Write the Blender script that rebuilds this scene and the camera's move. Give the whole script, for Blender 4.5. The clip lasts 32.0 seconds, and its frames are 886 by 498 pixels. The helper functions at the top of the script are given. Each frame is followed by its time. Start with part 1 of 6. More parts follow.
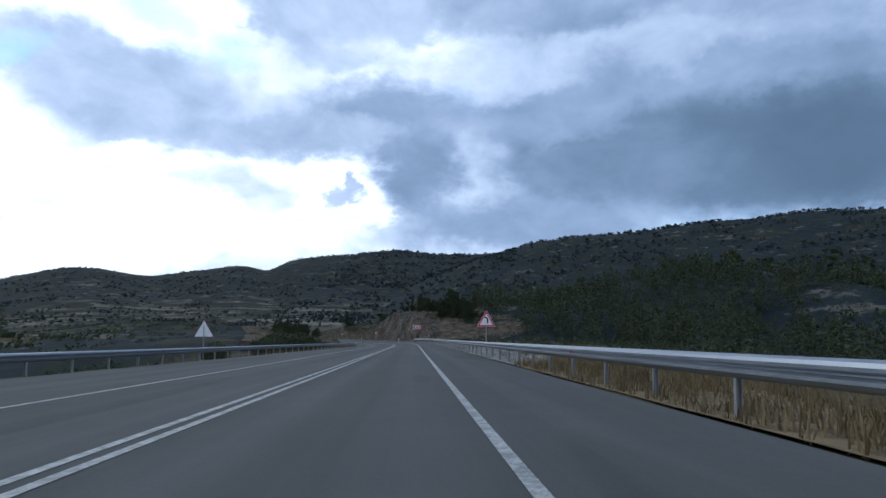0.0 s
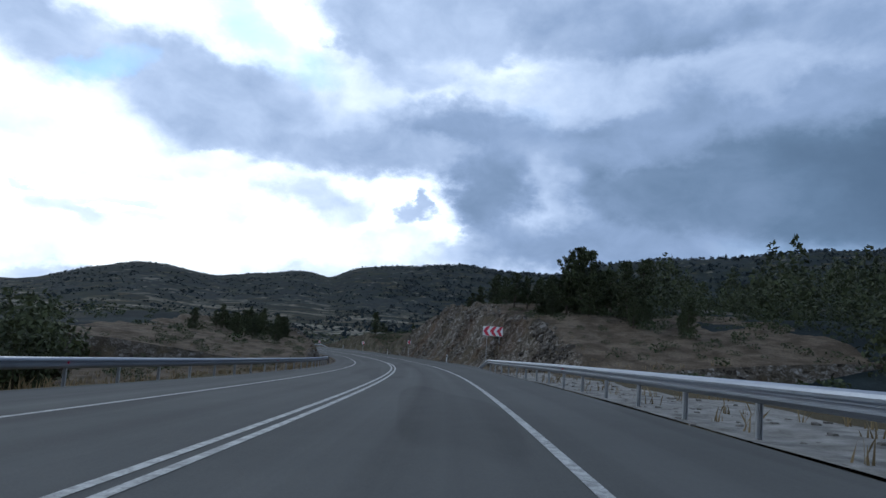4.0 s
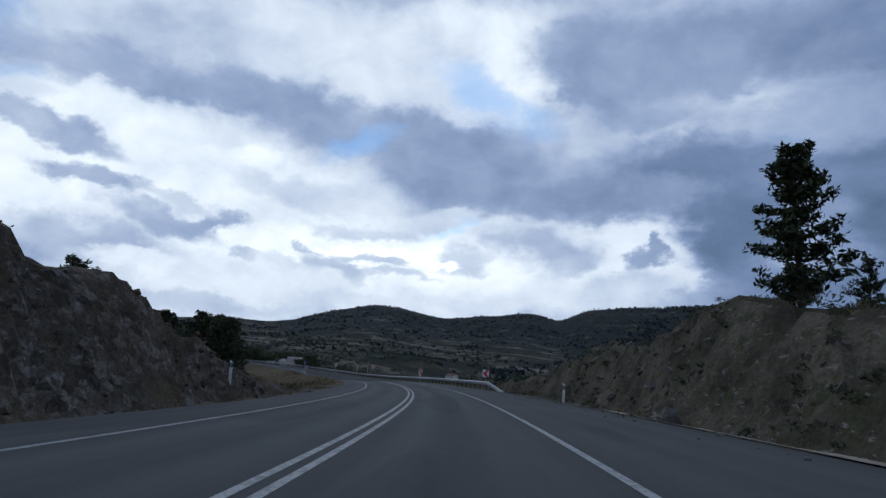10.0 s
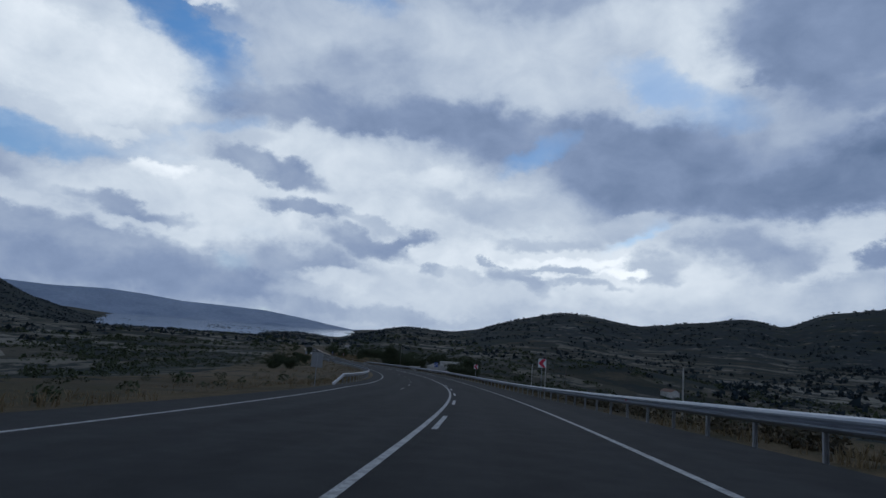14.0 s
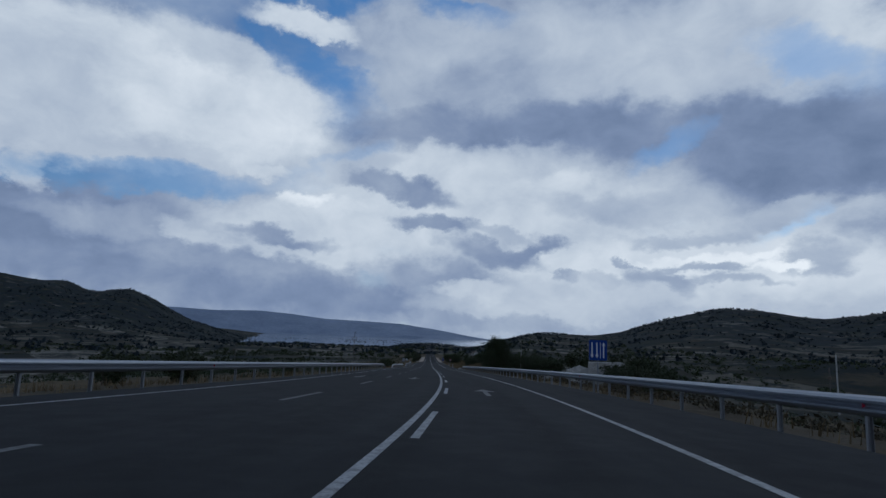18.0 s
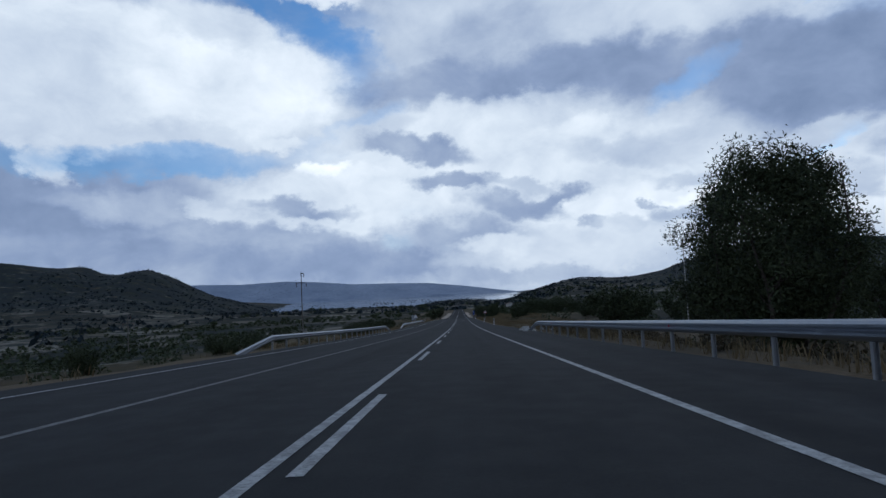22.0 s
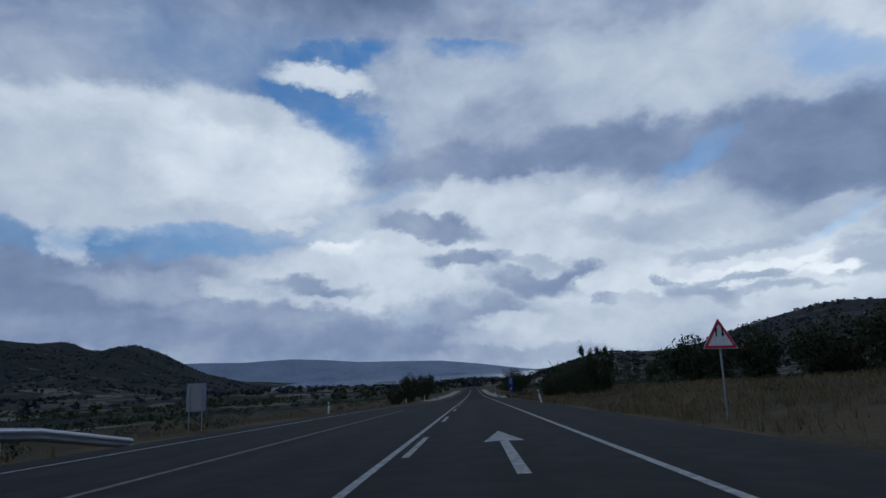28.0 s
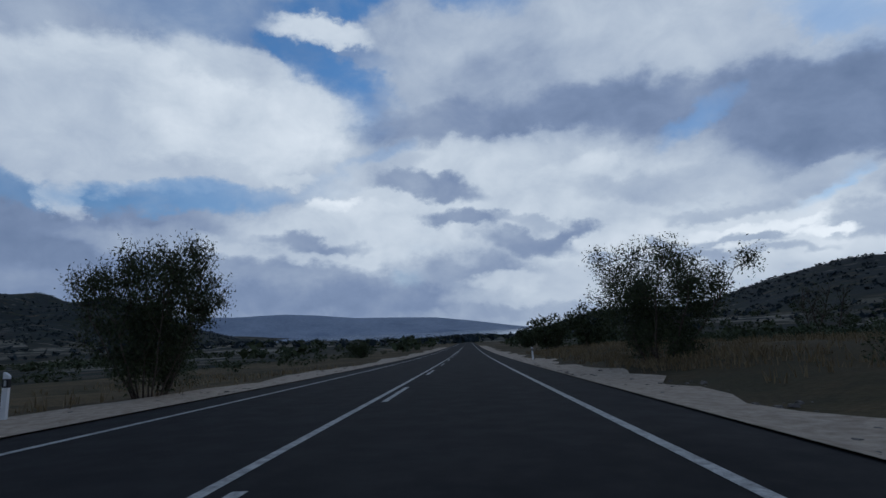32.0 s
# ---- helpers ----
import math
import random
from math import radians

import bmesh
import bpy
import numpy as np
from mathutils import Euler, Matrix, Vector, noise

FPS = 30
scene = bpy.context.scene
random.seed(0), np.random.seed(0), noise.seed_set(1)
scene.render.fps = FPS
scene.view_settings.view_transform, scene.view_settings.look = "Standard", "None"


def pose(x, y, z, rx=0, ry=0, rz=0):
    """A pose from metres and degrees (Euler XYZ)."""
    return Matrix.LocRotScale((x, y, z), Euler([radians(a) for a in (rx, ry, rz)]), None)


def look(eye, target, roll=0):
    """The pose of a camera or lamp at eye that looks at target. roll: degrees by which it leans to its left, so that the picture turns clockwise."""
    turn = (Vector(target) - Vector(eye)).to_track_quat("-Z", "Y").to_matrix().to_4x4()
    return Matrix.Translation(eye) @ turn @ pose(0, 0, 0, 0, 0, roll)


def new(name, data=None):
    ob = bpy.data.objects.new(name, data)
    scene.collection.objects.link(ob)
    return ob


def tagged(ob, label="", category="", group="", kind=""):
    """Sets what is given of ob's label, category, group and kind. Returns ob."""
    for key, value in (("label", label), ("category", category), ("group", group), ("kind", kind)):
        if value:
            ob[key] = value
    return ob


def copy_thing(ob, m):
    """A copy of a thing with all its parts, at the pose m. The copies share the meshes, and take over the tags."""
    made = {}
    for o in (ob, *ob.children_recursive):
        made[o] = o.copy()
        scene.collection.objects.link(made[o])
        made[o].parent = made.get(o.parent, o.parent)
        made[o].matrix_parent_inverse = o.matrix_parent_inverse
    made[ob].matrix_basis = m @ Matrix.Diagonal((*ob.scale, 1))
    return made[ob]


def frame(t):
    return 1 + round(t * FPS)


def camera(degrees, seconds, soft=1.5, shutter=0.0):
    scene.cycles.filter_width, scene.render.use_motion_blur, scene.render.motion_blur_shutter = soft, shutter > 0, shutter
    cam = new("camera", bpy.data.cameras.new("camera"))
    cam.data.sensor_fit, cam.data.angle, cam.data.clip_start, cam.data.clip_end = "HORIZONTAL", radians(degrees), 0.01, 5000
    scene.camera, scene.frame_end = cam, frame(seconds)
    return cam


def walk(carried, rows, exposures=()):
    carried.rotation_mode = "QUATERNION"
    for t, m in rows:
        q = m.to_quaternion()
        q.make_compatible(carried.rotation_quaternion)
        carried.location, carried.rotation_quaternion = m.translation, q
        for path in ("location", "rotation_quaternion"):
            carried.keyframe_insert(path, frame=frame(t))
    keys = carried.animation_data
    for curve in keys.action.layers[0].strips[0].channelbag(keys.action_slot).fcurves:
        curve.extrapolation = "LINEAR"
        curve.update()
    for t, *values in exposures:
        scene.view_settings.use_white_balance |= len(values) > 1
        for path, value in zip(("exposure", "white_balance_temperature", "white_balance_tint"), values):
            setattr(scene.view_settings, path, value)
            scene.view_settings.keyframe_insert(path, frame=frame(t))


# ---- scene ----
# ---- the road's line: heading and grade along its length, in metres and degrees ----
V = 25.0
HEAD_S = (-200, 0, 40, 75, 100, 125, 150, 175, 200, 225, 250, 275, 300, 325, 350, 375, 400, 425, 450, 475, 500, 560, 4600)
HEAD_A = (2.77, 2.76, 2.76, 2.59, 4.43, 7.62, 11.27, 15.10, 18.47, 22.33, 25.76, 29.21, 33.60, 37.99, 41.65, 44.50, 47.36, 50.93, 55.42, 59.96, 61.39, 61.60, 61.90)
GRADE_S = (-200, 0, 40, 75, 110, 150, 190, 225, 262, 300, 337, 375, 450, 500, 575, 700, 800, 900, 1300, 4600)
GRADE_A = (-5.67, -5.45, -5.39, -5.33, -5.41, -5.51, -5.05, -4.64, -4.47, -4.29, -4.49, -4.69, -3.04, -3.12, -3.32, -2.32, -2.35, -1.6, -0.9, -0.3)
BANK_S = (-200, 0, 75, 125, 300, 330, 375, 420, 450)
BANK_A = (0, 0.5, 1.6, 3.0, 3.2, 2.8, 1.3, 0.3, 0)
ROAD_S = np.arange(-200.0, 4000.0, 1.0)
ROAD_A = np.radians(np.convolve(np.pad(np.interp(ROAD_S, HEAD_S, HEAD_A), 12, mode="edge"), np.ones(25) / 25, "valid"))
_grade = np.tan(np.radians(np.convolve(np.pad(np.interp(ROAD_S, GRADE_S, GRADE_A), 20, mode="edge"), np.ones(41) / 41, "valid")))
ROAD_X, ROAD_Y, ROAD_Z = (np.cumsum(a) for a in (-np.sin(ROAD_A), np.cos(ROAD_A), _grade))
ROAD_X, ROAD_Y, ROAD_Z = (a - np.interp(0, ROAD_S, a) for a in (ROAD_X, ROAD_Y, ROAD_Z))


def slant(s):
    """The carriageway leans to the inside of the bend: its rise to the right."""
    return np.tan(np.radians(np.interp(s, BANK_S, BANK_A)))


def on_road(s, d, up=0.0):
    """The place d metres to the right of the double line, at s metres along it."""
    a = np.interp(s, ROAD_S, ROAD_A)
    x, y, z = (np.interp(s, ROAD_S, c) for c in (ROAD_X, ROAD_Y, ROAD_Z))
    return np.array([x + d * np.cos(a), y + d * np.sin(a), z + d * slant(s) + up])


def heading(s):
    return math.degrees(float(np.interp(s, ROAD_S, ROAD_A)))


# ---- the camera: seconds, metres right of the double line, yaw, pitch, roll ----
cam = camera(75.0, 32.0, 1.5)
LINE = (
    (0.0, 2.82, -0.19, 3.50, 0.18), (0.5, 2.81, 0.39, 3.64, 0.20), (1.0, 2.81, 1.04, 4.03, 0.69),
    (1.5, 2.74, 1.83, 4.67, 0.83), (2.0, 2.67, 2.60, 4.95, 1.90), (2.5, 2.61, 2.80, 6.10, 2.65),
    (3.0, 2.55, 2.53, 5.72, 2.83), (3.5, 2.51, 4.70, 5.24, 3.27), (5.5, 2.33, 8.30, 5.40, 4.50),
    (6.0, 2.39, 10.09, 5.45, 3.98), (6.5, 2.38, 13.38, 6.37, 5.28), (7.0, 2.37, 16.37, 7.13, 5.28),
    (7.5, 2.25, 18.34, 7.25, 5.23), (8.0, 2.14, 20.59, 7.49, 5.46), (8.5, 2.07, 22.50, 7.74, 5.38),
    (9.0, 2.00, 24.53, 7.78, 5.40), (9.5, 1.90, 26.90, 7.84, 5.17), (10.0, 1.80, 29.39, 8.24, 4.91),
    (10.5, 1.64, 31.14, 7.59, 4.52), (11.0, 1.47, 32.69, 7.87, 4.51), (11.5, 1.30, 34.84, 7.40, 4.51),
    (12.0, 1.13, 37.29, 7.43, 4.50), (12.5, 1.11, 38.33, 7.47, 4.04), (13.0, 1.10, 40.45, 7.52, 3.83),
    (13.5, 1.11, 43.19, 7.73, 3.73), (14.0, 1.13, 47.59, 7.94, 4.55), (14.5, 1.22, 53.50, 8.20, 4.62),
    (15.0, 1.31, 56.86, 6.73, 4.34), (15.5, 1.26, 60.40, 7.78, 4.95), (17.5, 1.09, 60.27, 8.65, 3.25),
    (18.0, 1.05, 60.63, 8.14, 2.00), (18.5, 1.23, 59.42, 7.12, 1.74), (19.0, 1.42, 56.52, 5.39, -0.31),
    (19.5, 1.46, 56.27, 11.75, -1.38), (20.0, 1.51, 59.69, 5.30, -1.80), (20.5, 1.47, 62.16, 4.23, -1.13),
    (21.0, 1.44, 63.03, 4.68, -1.23), (21.5, 1.39, 62.32, 3.23, -2.41), (22.0, 1.33, 63.00, 3.98, -2.86),
    (22.5, 1.27, 63.11, 4.32, -2.37), (23.0, 1.20, 63.20, 4.44, -2.13), (23.5, 1.28, 64.07, 5.31, -1.84),
    (24.0, 1.36, 63.84, 5.01, -0.93), (24.5, 1.48, 65.53, 6.46, -0.05), (25.0, 1.61, 65.38, 6.41, -0.61),
    (25.5, 1.62, 65.31, 6.62, -0.41), (27.5, 1.67, 65.26, 7.29, -1.70), (28.0, 1.34, 63.85, 11.72, -3.01),
    (28.5, 1.43, 64.23, 7.74, -1.99), (29.0, 1.51, 64.24, 7.75, -1.66), (29.5, 1.49, 65.60, 8.29, -1.30),
    (30.0, 1.47, 64.16, 7.47, -1.21), (30.5, 1.52, 62.97, 6.97, -1.57), (31.0, 1.57, 63.91, 7.41, -1.10),
    (31.5, 1.68, 63.82, 7.32, -1.69), (32.0, 1.78, 63.79, 7.61, -2.38),
)
walk(cam, [(t, pose(*on_road(V * t, d, 1.0), 90 + pitch, 0, yaw) @ pose(0, 0, 0, 0, 0, roll)) for t, d, yaw, pitch, roll in LINE],
     [(0, 0.53, 5950, 6), (4, 0.39, 5950, 6), (6, 0.29, 5850, 6), (9, -0.20, 5700, 9), (13, -0.67, 5600, 9), (18, -0.95, 5480, 9), (20, -0.85, 5500, 9), (23, -0.47, 5550, 9), (25, -0.57, 5550, 9), (28, -0.9, 5460, 9), (32, -0.93, 5460, 9)])

# ---- world: a cloudy sky with a few blue gaps, and a weak, veiled sun ----
SUN_AZ, SUN_EL = 30.0, 38.0  # degrees left of +y, and up


class Nodes:
    """Short hand for node trees."""

    def __init__(self, tree):
        self.tree = tree
        tree.nodes.clear()

    def add(self, kind, inputs=(), out=0, **props):
        n = self.tree.nodes.new(kind)
        if "operation" in props:
            n.operation = props["operation"]
        if "use_clamp" in props:
            n.use_clamp = props["use_clamp"]
        if "data_type" in props:
            n.data_type, n.blend_type = props["data_type"], props["blend_type"]
        if "interpolation_type" in props:
            n.interpolation_type = props["interpolation_type"]
        if "sky_type" in props:
            n.sky_type, n.sun_disc = props["sky_type"], False
            n.sun_elevation, n.sun_rotation = props["sun_elevation"], props["sun_rotation"]
        for k, v in dict(inputs).items():
            if isinstance(v, bpy.types.NodeSocket):
                self.tree.links.new(v, n.inputs[k])
            else:
                n.inputs[k].default_value = v
        return n.outputs[out] if len(n.outputs) else None

    def math(self, op, a, b=0.0, c=0.0, clamp=False):
        return self.add("ShaderNodeMath", {0: a, 1: b, 2: c}, operation=op, use_clamp=clamp)

    def noise(self, vector, scale, detail=4.0, rough=0.55, distortion=0.0, out=0):
        return self.add("ShaderNodeTexNoise", {"Vector": vector, "Scale": scale, "Detail": detail, "Roughness": rough, "Distortion": distortion}, out)

    def ramp(self, fac, *stops):
        n = self.tree.nodes.new("ShaderNodeValToRGB")
        self.tree.links.new(fac, n.inputs[0])
        while len(n.color_ramp.elements) < len(stops):
            n.color_ramp.elements.new(0.5)
        for e, (p, c) in zip(n.color_ramp.elements, stops):
            e.position, e.color = p, (*c, 1) if len(c) == 3 else c
        return n.outputs[0]

    def mix(self, fac, a, b, blend="MIX"):
        return self.add("ShaderNodeMix", {0: fac, 6: a, 7: b}, 2, data_type="RGBA", blend_type=blend)

    def span(self, v, lo, hi, to_lo=0.0, to_hi=1.0, smooth=True):
        return self.add("ShaderNodeMapRange", {0: v, 1: lo, 2: hi, 3: to_lo, 4: to_hi}, interpolation_type="SMOOTHSTEP" if smooth else "LINEAR")


def c4(r, g, b):
    return (r, g, b, 1.0)


def build_sky():
    world = bpy.data.worlds.new("sky")
    scene.world = world
    world.use_nodes = True
    n = Nodes(world.node_tree)
    way = n.add("ShaderNodeTexCoord", out=0)
    way = n.add("ShaderNodeVectorMath", {0: way}, operation="NORMALIZE")
    sep = n.add("ShaderNodeSeparateXYZ", {0: way})
    x, y, z = sep.node.outputs
    # cloud shapes are wider than tall
    flat = n.add("ShaderNodeVectorMath", {0: way, 1: (1.0, 1.0, 1.45)}, operation="MULTIPLY")
    bend = n.noise(flat, 3.2, 3, 0.5, out=1)
    bend = n.add("ShaderNodeVectorMath", {0: bend, 1: (0.5, 0.5, 0.5)}, operation="SUBTRACT")
    bend2 = n.noise(flat, 9.0, 5, 0.52, out=1)
    bend2 = n.add("ShaderNodeVectorMath", {0: bend2, 1: (0.5, 0.5, 0.5)}, operation="SUBTRACT")
    bs, bs2 = n.add("ShaderNodeSeparateXYZ", {0: bend}), n.add("ShaderNodeSeparateXYZ", {0: bend2})
    az = n.math("MULTIPLY", n.math("ARCTAN2", n.math("MULTIPLY", x, -1.0), y), 57.2958)
    el = n.math("MULTIPLY", n.math("ARCSINE", z), 57.2958)
    fray = n.noise(flat, 26.0, 6, 0.62, out=1)
    fray = n.add("ShaderNodeVectorMath", {0: fray, 1: (0.5, 0.5, 0.5)}, operation="SUBTRACT")
    bs3 = n.add("ShaderNodeSeparateXYZ", {0: fray})
    az = n.math("ADD", az, n.math("MULTIPLY_ADD", bs.node.outputs[0], 4.0, n.math("MULTIPLY_ADD", bs2.node.outputs[0], 6.5, n.math("MULTIPLY", bs3.node.outputs[0], 3.6))))
    el = n.math("ADD", el, n.math("MULTIPLY_ADD", bs.node.outputs[1], 2.0, n.math("MULTIPLY_ADD", bs2.node.outputs[1], 3.6, n.math("MULTIPLY", bs3.node.outputs[1], 2.4))))

    # light: thin bright cloud against thick grey undersides; open: blue between the clouds
    soft = n.noise(flat, 3.4, 4, 0.55)
    fine = n.noise(flat, 11.0, 7, 0.58, 0.3)
    # unseen sky overhead is made darker, to lower the light on the ground
    light = n.math("MULTIPLY_ADD", n.math("SUBTRACT", soft, 0.5), 0.9, n.span(el, 28, 48, 0.60, 0.20))
    open_sky = n.span(soft, 0.62, 0.70, 0.0, 0.5)
    for a, e, ra, re_, tone, edge, tilt in CLOUDS:
        du, dv = n.math("SUBTRACT", az, a), n.math("SUBTRACT", el, e)
        c, s = math.cos(radians(tilt)), math.sin(radians(tilt))
        u = n.math("MULTIPLY_ADD", du, c / ra, n.math("MULTIPLY", dv, s / ra))
        v = n.math("MULTIPLY_ADD", du, -s / re_, n.math("MULTIPLY", dv, c / re_))
        r = n.math("MULTIPLY_ADD", u, u, n.math("MULTIPLY", v, v))
        m = n.span(r, (1 - edge) ** 2, (1 + edge) ** 2, 1.0, 0.0)
        keep = n.math("SUBTRACT", 1.0, m)
        if tone < 0:
            open_sky = n.math("MAXIMUM", open_sky, n.math("MULTIPLY", m, -tone))
        else:
            light = n.math("MULTIPLY_ADD", m, tone, n.math("MULTIPLY", light, keep))
            open_sky = n.math("MULTIPLY", open_sky, keep)
    puff = n.math("MULTIPLY_ADD", n.math("SUBTRACT", fine, 0.5), 0.62, n.math("MULTIPLY_ADD", n.math("SUBTRACT", soft, 0.5), 0.35, 1.0))
    light = n.math("MULTIPLY", n.math("MULTIPLY", light, puff), 1 / 1.5)
    cloud = n.ramp(light, (0.0, (0.045, 0.075, 0.125)), (0.13, (0.115, 0.17, 0.26)), (0.23, (0.235, 0.305, 0.45)), (0.34, (0.43, 0.505, 0.665)), (0.47, (0.75, 0.805, 0.885)), (0.67, (1.13, 1.145, 1.125)), (1.0, (1.70, 1.63, 1.49)))
    blue = n.add("ShaderNodeTexSky", sky_type="NISHITA", sun_elevation=radians(SUN_EL), sun_rotation=radians(-SUN_AZ))
    blue.node.dust_density, blue.node.ozone_density = 0.2, 2.0
    blue = n.add("ShaderNodeVectorMath", {0: blue, 1: (0.085, 0.122, 0.14)}, operation="MULTIPLY")
    wisp = n.math("MULTIPLY", open_sky, n.span(fine, 0.45, 0.70, 1.0, 0.75))
    sky = n.mix(wisp, cloud, blue)
    out = n.add("ShaderNodeBackground", {0: sky, 1: 1.0})
    n.add("ShaderNodeOutputWorld", {0: out})


# azimuth (degrees left of +y), elevation, their half widths, brightness (below 0: open blue), softness of the edge, tilt
EASTERN_CLOUDS = (
    (27.5, 25.8, 11.0, 4.5, 1.0, 0.5, -7), (39.9, 25.1, 11.7, 3.3, 0.92, 0.5, -12), (7.7, 28.0, 12.4, 3.6, 0.56, 0.45, 1),
    (10.8, 24.0, 6.8, 1.5, 0.55, 0.5, -9), (-2.6, 23.7, 10.5, 1.7, 0.68, 0.5, -4), (2.4, 20.9, 12.6, 1.3, 0.62, 0.6, -3),
    (30.6, 14.2, 18.3, 3.0, 0.52, 0.4, -4), (41.4, 14.1, 8.1, 1.8, 0.56, 0.5, 3), (47.8, 17.3, 9.8, 2.4, 0.58, 0.5, -8),
    (3.6, 15.2, 8.9, 2.3, 0.46, 0.5, -4), (15.7, 13.6, 11.9, 1.8, 0.46, 0.5, -4), (24.6, 21.7, 5.2, 1.3, -0.45, 0.85, 6),
)
LOW_EASTERN_CLOUDS = (
    (29.7, 6.6, 23.0, 4.1, 0.96, 0.45, -7), (8.6, 9.1, 8.1, 2.5, 0.92, 0.5, -4), (39.6, 4.6, 3.2, 0.6, 0.7, 0.5, 13),
    (33.9, 5.0, 2.7, 0.5, 0.76, 0.5, 7), (44.3, 3.2, 4.2, 0.8, 0.8, 0.5, -1), (19.8, 9.0, 5.1, 1.9, 0.58, 0.5, 3),
    (16.8, 7.3, 2.8, 1.0, 0.62, 0.6, -25), (12.2, 5.6, 3.3, 1.0, 0.66, 0.6, -15), (4.5, 7.2, 1.0, 0.4, 0.48, 0.6, -4),
    (25.1, 5.4, 1.6, 0.5, 0.78, 0.6, -6), (29.8, 6.9, 1.3, 0.4, 0.8, 0.6, -7), (0.8, 10.0, 4.5, 3.2, 0.58, 0.6, -2),
    (32.5, 2.7, 17.5, 1.3, 0.84, 0.6, -6),
)
STORM_CLOUDS = (
    (-9.0, 26.2, 23.4, 2.9, 0.4, 0.5, 3), (-24.4, 14.7, 19.2, 9.2, 0.22, 0.5, 5), (-30.2, 22.7, 7.1, 2.6, 0.36, 0.5, 11),
    (-12.4, 20.6, 14.0, 2.3, 0.48, 0.5, -3), (-23.5, 17.7, 9.3, 2.9, 0.32, 0.6, 6), (-27.9, 11.6, 11.1, 4.1, 0.15, 0.5, 4),
    (-34.9, 11.8, 5.8, 4.0, 0.11, 0.5, 6), (-16.2, 11.4, 8.6, 3.7, 0.23, 0.5, 2), (-11.9, 16.0, 7.0, 2.1, 0.34, 0.5, -3),
    (-22.1, 21.7, 2.9, 2.3, 0.42, 0.7, 7), (-8.3, 5.8, 10.8, 2.2, 0.32, 0.6, -1),
)
HIGH_WESTERN_CLOUDS = (
    (98.6, 26.0, 13.9, 3.8, 0.64, 0.5, -13), (81.8, 28.5, 11.4, 2.8, -0.45, 0.9, 4), (75.0, 24.8, 7.4, 2.1, -0.9, 0.3, 25),
    (71.0, 21.6, 3.5, 2.9, -0.85, 0.35, 59), (72.1, 30.0, 7.6, 1.2, -1.0, 0.5, -2), (58.9, 30.6, 5.4, 1.0, -1.0, 0.45, 4),
    (74.4, 27.8, 5.8, 1.0, 1.06, 0.5, 3), (71.2, 27.4, 2.9, 0.6, 1.12, 0.5, -9), (65.9, 28.1, 3.7, 3.3, 0.62, 0.35, 1),
    (62.7, 26.6, 4.1, 1.5, 0.66, 0.5, -18), (48.8, 26.0, 18.2, 4.4, 0.8, 0.4, 4), (35.6, 24.5, 10.8, 3.2, 0.84, 0.5, 13),
)
GREAT_CLOUDS = (
    (27.1, 23.6, 3.6, 1.3, -0.5, 0.85, 17), (58.7, 23.4, 10.4, 3.1, 0.68, 0.4, -9), (90.2, 19.5, 17.2, 5.7, 1.07, 0.16, 0),
    (99.4, 18.8, 8.0, 4.0, 0.84, 0.6, -10), (81.6, 20.6, 9.1, 3.6, 1.17, 0.5, 4), (91.9, 14.6, 9.1, 1.4, 0.86, 0.5, -1),
    (97.2, 12.4, 2.0, 1.5, 0.96, 0.4, 64), (83.8, 24.4, 4.8, 1.5, 0.92, 0.6, 8), (63.5, 19.8, 8.1, 2.0, 0.54, 0.4, -8),
    (46.6, 19.6, 10.1, 2.8, 0.5, 0.35, 1), (31.0, 17.7, 9.6, 3.3, 0.48, 0.35, 4), (35.3, 13.3, 7.6, 1.9, 0.44, 0.35, -1),
    (47.3, 16.5, 10.1, 1.5, 0.52, 0.5, 2),
)
MIDDLE_WESTERN_CLOUDS = (
    (39.1, 17.4, 2.9, 0.9, -0.45, 0.85, -23), (59.6, 16.8, 7.4, 1.5, 0.86, 0.5, -5), (87.6, 12.7, 10.4, 1.3, -0.62, 0.35, -1),
    (100.9, 12.5, 2.6, 1.2, -0.5, 0.4, 3), (72.3, 15.4, 5.4, 1.1, -0.6, 0.45, -24), (78.6, 14.6, 2.5, 0.6, 1.02, 0.5, 8),
    (57.5, 12.6, 18.5, 4.1, 1.02, 0.6, 3), (50.7, 14.2, 3.3, 0.9, 1.08, 0.6, -9), (69.4, 15.7, 4.0, 0.9, 0.82, 0.5, -12),
    (29.4, 9.9, 2.7, 0.6, -0.4, 0.85, -19), (42.5, 12.1, 5.5, 1.2, 0.76, 0.6, 0), (30.9, 10.8, 3.6, 0.9, 0.72, 0.5, -5),
    (98.7, 7.4, 12.8, 3.3, 0.46, 0.4, 1),
)
